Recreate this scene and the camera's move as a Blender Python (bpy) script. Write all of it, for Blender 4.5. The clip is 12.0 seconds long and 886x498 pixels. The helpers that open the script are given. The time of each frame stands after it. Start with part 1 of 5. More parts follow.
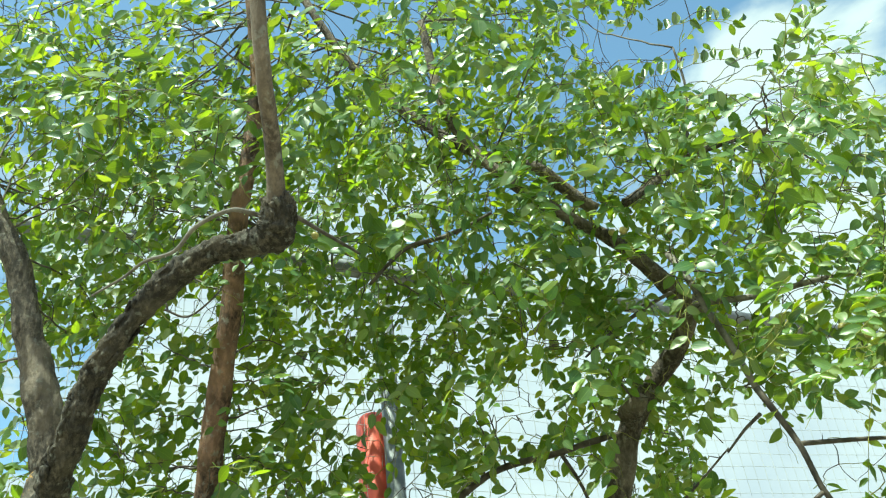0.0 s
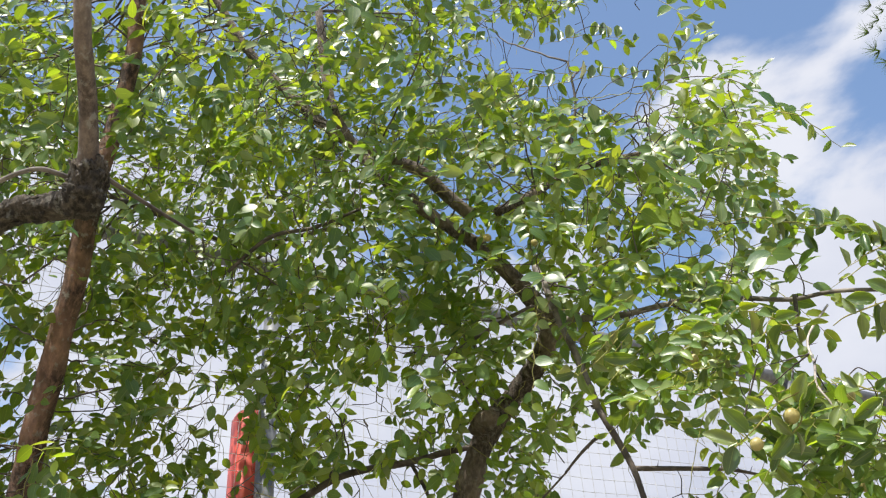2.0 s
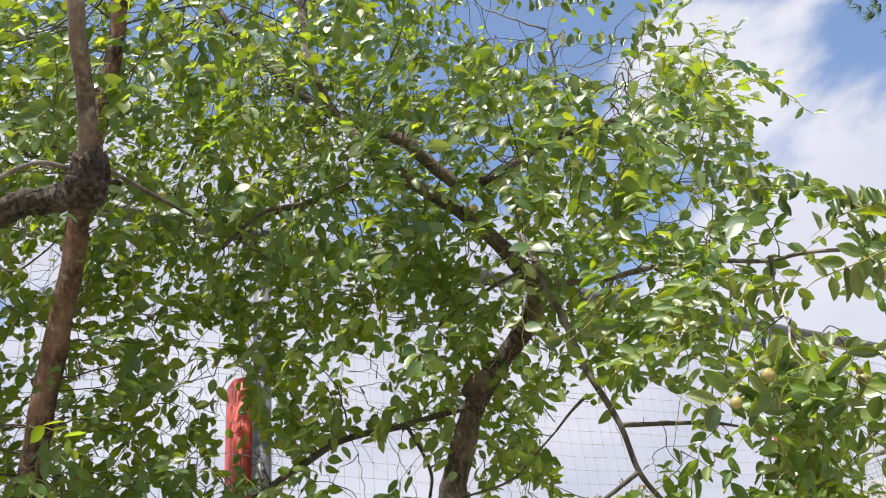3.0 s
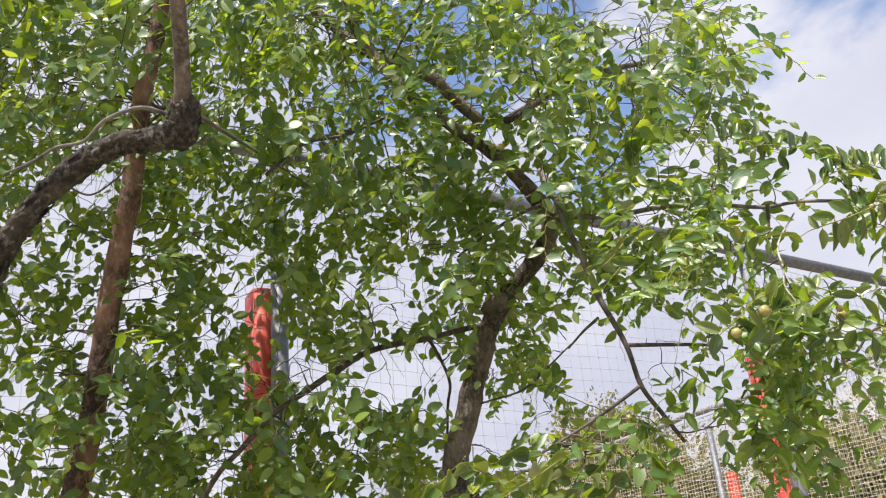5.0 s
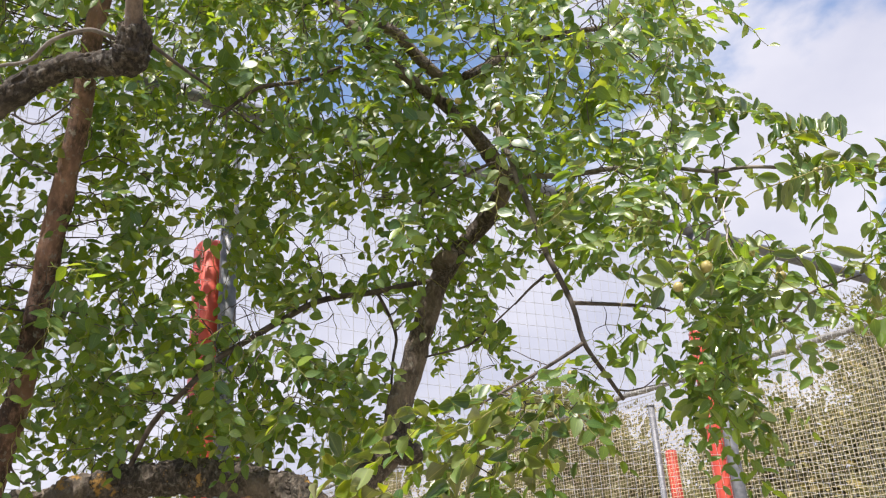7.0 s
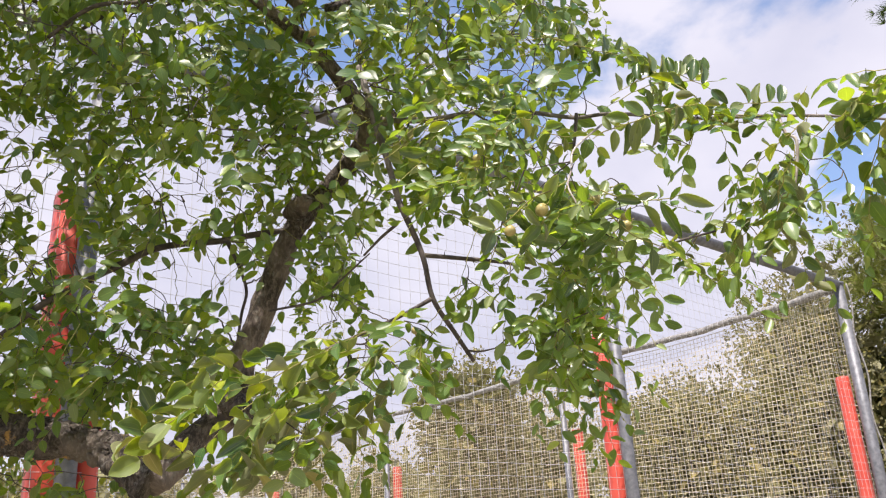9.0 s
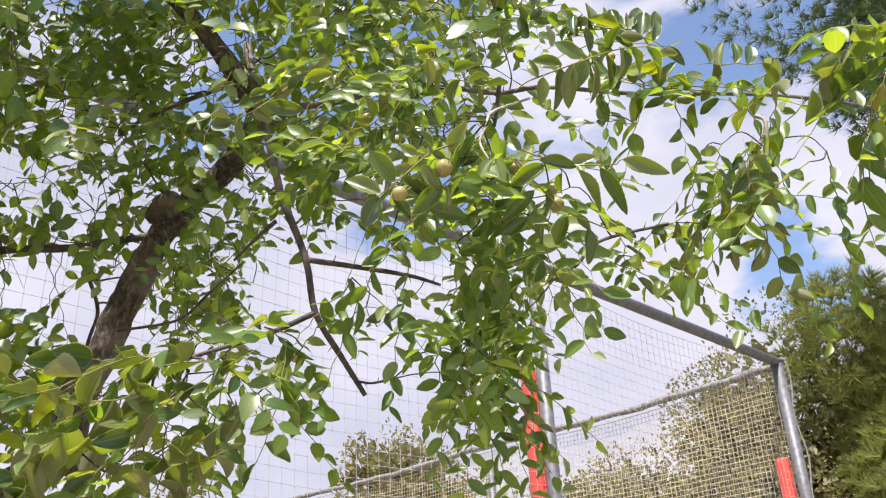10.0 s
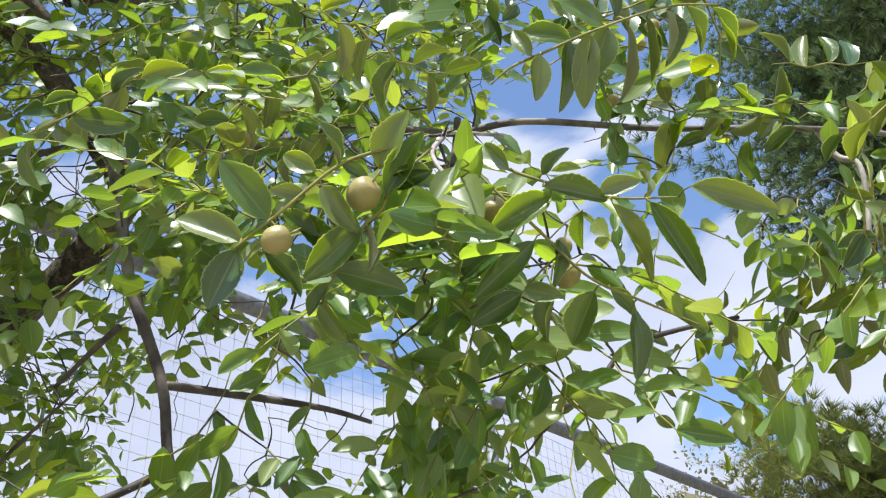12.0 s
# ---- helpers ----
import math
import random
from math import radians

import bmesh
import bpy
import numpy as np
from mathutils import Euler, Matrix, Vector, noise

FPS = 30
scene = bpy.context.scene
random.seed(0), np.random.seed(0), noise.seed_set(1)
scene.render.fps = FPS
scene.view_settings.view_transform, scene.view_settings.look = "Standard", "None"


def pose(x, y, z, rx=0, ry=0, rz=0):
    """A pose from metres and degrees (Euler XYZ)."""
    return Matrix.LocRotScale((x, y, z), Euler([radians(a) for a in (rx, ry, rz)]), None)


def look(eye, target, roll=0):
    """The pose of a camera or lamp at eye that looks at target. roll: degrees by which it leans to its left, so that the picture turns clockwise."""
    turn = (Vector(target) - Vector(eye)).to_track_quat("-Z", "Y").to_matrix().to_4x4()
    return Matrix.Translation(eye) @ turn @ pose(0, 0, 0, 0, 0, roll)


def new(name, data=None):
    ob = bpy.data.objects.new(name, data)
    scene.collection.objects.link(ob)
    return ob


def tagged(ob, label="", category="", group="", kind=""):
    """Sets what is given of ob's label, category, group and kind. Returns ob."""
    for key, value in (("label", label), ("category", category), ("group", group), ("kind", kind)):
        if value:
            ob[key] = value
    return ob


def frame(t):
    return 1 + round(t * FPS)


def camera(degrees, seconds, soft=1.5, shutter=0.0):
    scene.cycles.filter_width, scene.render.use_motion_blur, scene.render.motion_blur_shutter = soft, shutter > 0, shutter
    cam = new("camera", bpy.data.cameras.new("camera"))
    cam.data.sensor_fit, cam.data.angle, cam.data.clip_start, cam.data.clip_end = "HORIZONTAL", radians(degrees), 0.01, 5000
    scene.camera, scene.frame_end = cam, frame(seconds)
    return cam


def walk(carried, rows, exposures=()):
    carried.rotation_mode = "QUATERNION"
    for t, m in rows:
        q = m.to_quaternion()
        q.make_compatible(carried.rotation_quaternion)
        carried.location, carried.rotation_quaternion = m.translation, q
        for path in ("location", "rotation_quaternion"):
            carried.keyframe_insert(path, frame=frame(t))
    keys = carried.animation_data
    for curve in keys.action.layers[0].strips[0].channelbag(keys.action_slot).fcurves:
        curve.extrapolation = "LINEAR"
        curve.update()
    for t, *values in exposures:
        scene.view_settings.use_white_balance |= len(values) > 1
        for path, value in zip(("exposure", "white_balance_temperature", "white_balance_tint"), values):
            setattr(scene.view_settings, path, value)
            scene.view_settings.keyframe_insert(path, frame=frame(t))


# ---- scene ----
cam = camera(53.8, 12.0, 1.2)
PATH = [
    (0, (0.498, 0.134, 1.627), (0.092, 1.767, 2.709), -7.0),
    (0.5, (0.563, 0.131, 1.664), (0.307, 1.767, 2.786), -5.4),
    (1, (0.601, 0.203, 1.632), (0.326, 1.827, 2.767), -4.8),
    (1.5, (0.66, 0.263, 1.614), (0.374, 1.902, 2.724), -4.3),
    (2, (0.69, 0.271, 1.615), (0.406, 1.918, 2.713), -4.1),
    (2.5, (0.705, 0.26, 1.616), (0.419, 1.926, 2.685), -4.4),
    (3, (0.685, 0.191, 1.614), (0.427, 1.898, 2.622), -6.6),
    (3.2, (0.675, 0.122, 1.614), (0.428, 1.848, 2.592), -7.2),
    (4.8, (0.567, -0.118, 1.564), (0.328, 1.688, 2.392), -6.5),
    (5, (0.584, -0.078, 1.573), (0.346, 1.733, 2.388), -5.4),
    (5.5, (0.6, 0.0, 1.55), (0.42, 1.808, 2.386), -3.3),
    (6, (0.586, 0.001, 1.543), (0.423, 1.809, 2.383), -3.4),
    (6.5, (0.597, -0.007, 1.521), (0.432, 1.803, 2.356), -3.5),
    (6.7, (0.589, -0.029, 1.518), (0.431, 1.795, 2.322), -3.6),
    (8.3, (0.622, -0.073, 1.476), (0.545, 1.8, 2.174), -5.1),
    (8.5, (0.662, -0.036, 1.475), (0.626, 1.84, 2.166), -4.3),
    (9, (0.794, 0.166, 1.494), (0.797, 2.039, 2.198), -3.2),
    (9.5, (0.92, 0.371, 1.471), (0.942, 2.224, 2.225), -2.2),
    (10, (0.888, 0.608, 1.498), (1.036, 2.404, 2.365), -3.1),
    (10.5, (0.837, 0.817, 1.52), (1.098, 2.521, 2.534), -4.5),
    (11, (0.9, 0.936, 1.589), (1.135, 2.576, 2.709), -4.3),
    (11.5, (0.939, 1.047, 1.632), (1.144, 2.668, 2.785), -4.8),
    (12, (0.947, 1.127, 1.721), (1.224, 2.756, 2.847), -5.8),
]
EXPOSURES = [(0, 0.90, 6250, -23), (0.5, 0.62, 6350, -5), (1, 0.60, 6350, -2), (1.5, 0.61, 6400, 4), (3, 0.62, 6500, 12), (6.7, 0.65, 6480, 14), (9.5, 0.69, 6520, 18), (10.5, 0.67, 6350, 16), (12, 0.65, 5900, 11)]
walk(cam, [(t, look(eye, target, roll)) for t, eye, target, roll in PATH], EXPOSURES)

# ---------------------------------------------------------------- sky, sun
SUN_ELEV, SUN_AZ = 64.0, -160.0          # azimuth from +y, clockwise
world = bpy.data.worlds.new("sky")
scene.world = world
world.use_nodes = True
wn, wl = world.node_tree.nodes, world.node_tree.links
wn.clear()


def wnode(kind, **values):
    n = wn.new(kind)
    for k, v in values.items():
        n.inputs[k].default_value = v
    return n


sky = wn.new("ShaderNodeTexSky")
sky.sky_type = "NISHITA"
sky.sun_disc = False
sky.sun_elevation, sky.sun_rotation = radians(SUN_ELEV), radians(SUN_AZ)
coord = wn.new("ShaderNodeTexCoord")
sep = wn.new("ShaderNodeSeparateXYZ")
wl.new(coord.outputs["Generated"], sep.inputs[0])


def wmath(op, a, b=None):
    n = wn.new("ShaderNodeMath")
    n.operation = op
    for i, v in enumerate((a, b)):
        if v is None:
            continue
        if isinstance(v, (int, float)):
            n.inputs[i].default_value = v
        else:
            wl.new(v, n.inputs[i])
    return n.outputs[0]


high = wmath("ADD", wmath("MAXIMUM", sep.outputs[2], 0.0), 0.32)
flat = wn.new("ShaderNodeCombineXYZ")
wl.new(wmath("DIVIDE", sep.outputs[0], high), flat.inputs[0])
wl.new(wmath("DIVIDE", sep.outputs[1], high), flat.inputs[1])
flat.inputs[2].default_value = 3.7
puff = wnode("ShaderNodeTexNoise", Scale=2.3, Detail=9.0, Roughness=0.52, Distortion=0.15)
wl.new(flat.outputs[0], puff.inputs["Vector"])
cover = wn.new("ShaderNodeMapRange")
cover.interpolation_type = "SMOOTHSTEP"
cover.inputs["From Min"].default_value, cover.inputs["From Max"].default_value = 0.47, 0.555
# more cloud towards the horizon
lowness = wmath("SUBTRACT", 0.52, sep.outputs[2])
wl.new(wmath("ADD", puff.outputs[0], wmath("MULTIPLY", lowness, 0.72)), cover.inputs["Value"])
shade = wnode("ShaderNodeTexNoise", Scale=2.6, Detail=6.0, Roughness=0.5)
wl.new(flat.outputs[0], shade.inputs["Vector"])
cloud = wn.new("ShaderNodeMapRange")
cloud.data_type = "FLOAT_VECTOR"
cloud.inputs[7].default_value, cloud.inputs[8].default_value = (0.35,) * 3, (0.65,) * 3
cloud.inputs[9].default_value, cloud.inputs[10].default_value = (2.75, 2.88, 3.45), (3.62, 3.68, 4.05)
wl.new(shade.outputs[0], cloud.inputs[6])
mix = wn.new("ShaderNodeMix")
mix.data_type = "RGBA"
wl.new(cover.outputs[0], mix.inputs[0])
wl.new(sky.outputs[0], mix.inputs[6])
wl.new(cloud.outputs[1], mix.inputs[7])
back = wn.new("ShaderNodeBackground")
back.inputs["Strength"].default_value = 0.15
wl.new(mix.outputs[2], back.inputs["Color"])
wout = wn.new("ShaderNodeOutputWorld")
wl.new(back.outputs[0], wout.inputs["Surface"])

sun = new("sun", bpy.data.lights.new("sun", "SUN"))
sun.data.energy, sun.data.angle, sun.data.color = 4.8, radians(0.6), (1.0, 0.94, 0.84)
ce = math.cos(radians(SUN_ELEV))
sun.matrix_world = look((ce * math.sin(radians(SUN_AZ)) * 30, ce * math.cos(radians(SUN_AZ)) * 30, math.sin(radians(SUN_ELEV)) * 30), (0, 0, 0))


# ---------------------------------------------------------------- materials
class Mat:
    """A small builder for one node material."""

    def __init__(self, name, colour, rough=0.6, metal=0.0):
        self.m = bpy.data.materials.new(name)
        self.m.use_nodes = True
        self.n, self.l = self.m.node_tree.nodes, self.m.node_tree.links
        self.b = self.n["Principled BSDF"]
        self.b.inputs["Base Color"].default_value = (*colour, 1)
        self.b.inputs["Roughness"].default_value, self.b.inputs["Metallic"].default_value = rough, metal

    def node(self, kind, **values):
        n = self.n.new(kind)
        for k, v in values.items():
            n.inputs[k].default_value = v
        return n

    def noise(self, scale, detail=6.0, rough=0.55, stretch=(1, 1, 1), space="Object"):
        tc, mp = self.n.new("ShaderNodeTexCoord"), self.n.new("ShaderNodeMapping")
        mp.inputs["Scale"].default_value = stretch
        self.l.new(tc.outputs[space], mp.inputs[0])
        t = self.node("ShaderNodeTexNoise", Scale=scale, Detail=detail, Roughness=rough)
        self.l.new(mp.outputs[0], t.inputs["Vector"])
        return t.outputs[0]

    def ramp(self, value, stops):
        r = self.n.new("ShaderNodeValToRGB")
        while len(r.color_ramp.elements) < len(stops):
            r.color_ramp.elements.new(0.5)
        for e, (p, c) in zip(r.color_ramp.elements, stops):
            e.position, e.color = p, (*c, 1)
        self.l.new(value, r.inputs[0])
        return r.outputs[0]

    def blend(self, fac, a, b, mode="MIX"):
        x = self.n.new("ShaderNodeMix")
        x.data_type, x.blend_type = "RGBA", mode
        for i, v in ((0, fac), (6, a), (7, b)):
            if isinstance(v, (int, float)):
                x.inputs[i].default_value = v
            elif isinstance(v, tuple):
                x.inputs[i].default_value = (*v, 1)
            else:
                self.l.new(v, x.inputs[i])
        return x.outputs[2]

    def colour(self, socket):
        self.l.new(socket, self.b.inputs["Base Color"])
        return self

    def bump(self, height, strength=0.4, distance=0.005):
        p = self.node("ShaderNodeBump", Strength=strength, Distance=distance)
        self.l.new(height, p.inputs["Height"])
        self.l.new(p.outputs[0], self.b.inputs["Normal"])
        return self


def bark(name, dark, light, lichen, scale=95.0, relief=1.0):
    m = Mat(name, dark, 0.9)
    ridges = m.noise(scale, 8, 0.7, (1, 1, 0.45))
    plates = m.noise(scale * 0.38, 6, 0.65, (1, 1, 0.6))
    broad = m.noise(7.0, 4, 0.5)
    mid = tuple((a + b) / 2 for a, b in zip(dark, light))
    # Relief shading added to the bark's own tones: dark fissures, light ridges.
    base = m.ramp(ridges, [(0.36, tuple(0.45 * a for a in dark)), (0.47, dark), (0.56, mid), (0.66, light)])
    base = m.blend(m.ramp(plates, [(0.40, (0, 0, 0)), (0.62, (1, 1, 1))]), m.blend(0.55, base, dark), base)
    base = m.blend(m.ramp(broad, [(0.45, (0, 0, 0)), (0.62, (1, 1, 1))]), base, m.blend(0.4, base, tuple(1.6 * a for a in light)))
    grey = m.ramp(m.noise(48.0, 5, 0.6), [(0.58, (0, 0, 0)), (0.66, (1, 1, 1))])
    base = m.blend(grey, base, m.blend(0.5, base, (0.30, 0.29, 0.25)))
    spots = m.ramp(m.noise(10.0, 7, 0.7), [(lichen, (0, 0, 0)), (lichen + 0.04, (1, 1, 1))])
    base = m.blend(spots, base, m.blend(ridges, (0.26, 0.13, 0.03), (0.62, 0.38, 0.10)))
    m.colour(base)
    both = m.n.new("ShaderNodeMath")
    m.l.new(ridges, both.inputs[0])
    m.l.new(plates, both.inputs[1])
    m.bump(both.outputs[0], 1.0, 0.010 * relief)
    return m.m


BARK_OLD = bark("bark_old", (0.030, 0.024, 0.018), (0.170, 0.138, 0.105), 0.66)
BARK_LICHEN = bark("bark_lichen", (0.044, 0.036, 0.028), (0.230, 0.190, 0.150), 0.585)
BARK_MID = bark("bark_mid", (0.058, 0.045, 0.036), (0.270, 0.215, 0.168), 0.74, 95.0, 1.4)
BARK_STEM = bark("bark_stem", (0.085, 0.062, 0.048), (0.230, 0.175, 0.135), 0.90, 70.0, 0.4)
# Reddish bark; contrast widened to paint in sunlit and shaded patches.
BARK_RED = bark("bark_red", (0.050, 0.029, 0.021), (0.290, 0.165, 0.112), 0.90, 60.0, 0.9)


def twig_bark(name, dark, light):
    m = Mat(name, dark, 0.7)
    m.colour(m.ramp(m.noise(30.0, 5, 0.6), [(0.35, dark), (0.65, light)]))
    m.bump(m.noise(120.0, 4), 0.4, 0.002)
    return m.m


TWIG = twig_bark("twig_bark", (0.035, 0.026, 0.022), (0.13, 0.105, 0.09))
TWIG_PALE = twig_bark("pale_twig_bark", (0.24, 0.20, 0.17), (0.55, 0.50, 0.45))
TWIG_GREY = twig_bark("grey_twig_bark", (0.075, 0.062, 0.052), (0.24, 0.21, 0.18))
STALK = twig_bark("green_stalk", (0.16, 0.17, 0.035), (0.34, 0.30, 0.08))


def leaf_material(name, dark, light, pale, translucent, glow, rough=0.32, coat=0.0, single=False, gloss=0.75):
    """Waxy leaf with three nerves; each leaf has its own tint and thinness."""
    m = Mat(name, dark, rough)
    rnd = m.n.new("ShaderNodeObjectInfo").outputs["Random"] if single else m.n.new("ShaderNodeNewGeometry").outputs["Random Per Island"]
    half = tuple((a + b) / 2 for a, b in zip(dark, light))
    tint = m.ramp(rnd, [(0.0, dark), (0.35, half), (0.68, light), (0.76, pale), (0.90, pale), (0.93, (light[0] * 1.5, light[1] * 1.25, light[2] * 0.8))])
    uv = m.n.new("ShaderNodeUVMap")
    sp = m.n.new("ShaderNodeSeparateXYZ")
    m.l.new(uv.outputs[0], sp.inputs[0])

    def mth(op, a, b=None):
        n = m.n.new("ShaderNodeMath")
        n.operation = op
        for i, v in enumerate((a, b)):
            if isinstance(v, (int, float)):
                n.inputs[i].default_value = v
            elif v is not None:
                m.l.new(v, n.inputs[i])
        return n.outputs[0]

    across = mth("ABSOLUTE", mth("SUBTRACT", sp.outputs[0], 0.5))
    midrib = mth("LESS_THAN", across, 0.026 if single else 0.02)
    side = mth("LESS_THAN", mth("ABSOLUTE", mth("SUBTRACT", across, 0.22)), 0.010)
    veins = mth("MAXIMUM", midrib, mth("MULTIPLY", side, 0.5))
    blotch = m.noise(7.0 if single else 60.0, 3)
    col = m.blend(mth("MULTIPLY", blotch, 0.3), tint, (light[0] * 1.15, light[1] * 1.1, light[2]))
    # Pale leaf edge, painted to double as the sunlit rim.
    lit_margin = mth("GREATER_THAN", across, 0.468 if single else 0.6)
    col = m.blend(mth("MULTIPLY", lit_margin, 0.7), col, (0.34, 0.38, 0.20))
    col = m.blend(mth("MULTIPLY", veins, 0.40), col, (light[0] * 2.6, light[1] * 2.1, light[2] * 2.0))
    m.colour(col)
    m.b.inputs["Specular IOR Level"].default_value = gloss
    m.b.inputs["Coat Weight"].default_value, m.b.inputs["Coat Roughness"].default_value = coat, 0.30
    m.bump(mth("ADD", mth("MULTIPLY", blotch, 0.5), mth("MULTIPLY", veins, -1.0)), 0.25, 0.004 if single else 0.0007)
    tr = m.n.new("ShaderNodeBsdfTranslucent")
    m.l.new(m.blend(1.0, m.blend(0.5, col, light), glow, "MULTIPLY"), tr.inputs["Color"])
    thin = m.n.new("ShaderNodeMapRange")
    m.l.new(mth("POWER", mth("FRACT", mth("MULTIPLY", rnd, 7.31)), 1.8), thin.inputs["Value"])
    thin.inputs["To Min"].default_value, thin.inputs["To Max"].default_value = translucent * 0.6, translucent * 1.7
    ms = m.n.new("ShaderNodeMixShader")
    m.l.new(thin.outputs[0], ms.inputs[0])
    out = m.n["Material Output"]
    m.l.new(m.b.outputs[0], ms.inputs[1])
    m.l.new(tr.outputs[0], ms.inputs[2])
    m.l.new(ms.outputs[0], out.inputs["Surface"])
    return m.m


# Random leaf tones; dark one cooled to suggest shade, pale one glossy sheen.
LEAF = leaf_material("leaf", (0.027, 0.086, 0.028), (0.105, 0.182, 0.042), (0.165, 0.215, 0.085), 0.42, (3.6, 2.75, 0.5), 0.38, 0.1, False, 0.55)
_NEAR = ((0.040, 0.095, 0.024), (0.105, 0.178, 0.044), (0.20, 0.245, 0.115), 0.32, (4.4, 3.7, 0.7), 0.36, 0.08)
LEAF_NEAR = leaf_material("near_leaf", (0.028, 0.078, 0.020), (0.108, 0.172, 0.045), (0.190, 0.226, 0.090), 0.38, (4.6, 4.2, 0.8), 0.30, 0.0, True, 1.0)
LEAF_UNDER = leaf_material("leaf_underside", (0.22, 0.24, 0.12), (0.29, 0.30, 0.165), (0.35, 0.355, 0.22), 0.55, (1.9, 1.8, 0.6), 0.55, 0.0, True, 0.4)
LEAF_MID = leaf_material("mid_leaf", *_NEAR, False, 0.55)
FAR_LEAF = leaf_material("far_leaf", (0.108, 0.110, 0.058), (0.200, 0.194, 0.108), (0.25, 0.24, 0.15), 0.3, (2.0, 2.0, 1.2), 0.8, 0.0, False, 0.2)
NEEDLE = leaf_material("needles", (0.062, 0.102, 0.036), (0.145, 0.180, 0.062), (0.20, 0.205, 0.09), 0.45, (2.0, 2.0, 1.0), 0.7, 0.0, False, 0.25)
NEEDLE_DARK = leaf_material("dark_needles", (0.026, 0.052, 0.026), (0.062, 0.098, 0.045), (0.085, 0.115, 0.055), 0.35, (1.6, 1.8, 1.0), 0.7, 0.0, False, 0.25)

_f = Mat("fruit_skin", (0.42, 0.40, 0.13), 0.38)
_c = _f.ramp(_f.noise(70.0, 4), [(0.3, (0.26, 0.25, 0.07)), (0.55, (0.40, 0.33, 0.12)), (0.75, (0.40, 0.25, 0.09))])
_c = _f.blend(_f.ramp(_f.noise(260.0, 2), [(0.69, (0, 0, 0)), (0.72, (1, 1, 1))]), _c, (0.10, 0.07, 0.03))
_f.colour(_c).bump(_f.noise(150.0, 3), 0.15, 0.001)
FRUIT = _f.m
_s = Mat("galvanised_steel", (0.26, 0.27, 0.29), 0.55, 0.35)
_s.colour(_s.ramp(_s.noise(25.0, 6, 0.6), [(0.35, (0.11, 0.115, 0.125)), (0.65, (0.20, 0.205, 0.22))])).bump(_s.noise(90.0, 4), 0.15, 0.001)
STEEL = _s.m
_p = Mat("red_vinyl", (0.62, 0.045, 0.025), 0.45)
_p.colour(_p.ramp(_p.noise(4.0, 6, 0.6), [(0.3, (0.50, 0.055, 0.035)), (0.7, (0.72, 0.115, 0.075))])).bump(_p.noise(14.0, 3), 0.2, 0.01)
RED = _p.m
_q = Mat("cream_cord", (0.62, 0.58, 0.44), 0.8)
_q.colour(_q.ramp(_q.noise(6.0, 4), [(0.35, (0.50, 0.42, 0.27)), (0.65, (0.68, 0.60, 0.43))]))
CORD = _q.m
# Pale cord coloured grey, as it looks backlit against the sky.
_q = Mat("backlit_cord", (0.32, 0.34, 0.37), 0.8)
_q.colour(_q.ramp(_q.noise(6.0, 4), [(0.35, (0.42, 0.43, 0.44)), (0.65, (0.58, 0.58, 0.58))]))
CORD_BACKLIT = _q.m
_q = Mat("border_rope", (0.5, 0.49, 0.44), 0.85)
_q.colour(_q.ramp(_q.noise(30.0, 4), [(0.35, (0.14, 0.138, 0.13)), (0.65, (0.32, 0.31, 0.29))])).bump(_q.noise(160.0, 3), 0.6, 0.004)
ROPE = _q.m
# Unseen ground, paled to throw light up onto the leaf undersides.
_g = Mat("bounce_soil", (0.36, 0.31, 0.23), 0.95)
_g.colour(_g.blend(_g.ramp(_g.noise(0.8, 6), [(0.5, (0, 0, 0)), (0.62, (1, 1, 1))]), _g.ramp(_g.noise(9.0, 8, 0.7), [(0.3, (0.24, 0.215, 0.15)), (0.7, (0.38, 0.34, 0.25))]), (0.27, 0.25, 0.13)))
_g.bump(_g.noise(40.0, 8, 0.7), 0.8, 0.03)
BOUNCE_SOIL = _g.m


# ---------------------------------------------------------------- building helpers
def part(name, mesh, material, parent=None, label="", smooth=True, kind=""):
    ob = new(name, mesh)
    if not mesh.materials:
        mesh.materials.append(material)
    if smooth:
        mesh.polygons.foreach_set("use_smooth", np.ones(len(mesh.polygons), bool))
    if parent is not None:
        ob.parent = parent
    return tagged(ob, label, kind=kind)


def thing(name, place, label, category, group="", kind=""):
    ob = new(name)
    ob.empty_display_size = 0.1
    ob.location = place
    ob.matrix_world = Matrix.Translation(place)
    return tagged(ob, label, category, group, kind)


def pydata(name, verts, faces, uvs=None):
    me = bpy.data.meshes.new(name)
    me.from_pydata(verts, [], faces)
    if uvs is not None:
        layer = me.uv_layers.new(name="UVMap")
        loops = np.empty(len(me.loops), np.int32)
        me.loops.foreach_get("vertex_index", loops)
        layer.data.foreach_set("uv", np.asarray(uvs, np.float32)[loops].ravel())
    me.update()
    return me


def curve_through(points, steps):
    """Points along a smooth curve through the given ones."""
    p = np.array(points, float)
    p = np.vstack([2 * p[0] - p[1], p, 2 * p[-1] - p[-2]])
    out = []
    for i in range(1, len(p) - 2):
        a, b, c, d = p[i - 1 : i + 3]
        for k in range(steps):
            t = k / steps
            out.append(0.5 * (2 * b + (c - a) * t + (2 * a - 5 * b + 4 * c - d) * t * t + (3 * b - a - 3 * c + d) * t**3))
    out.append(p[-2])
    return np.array(out)


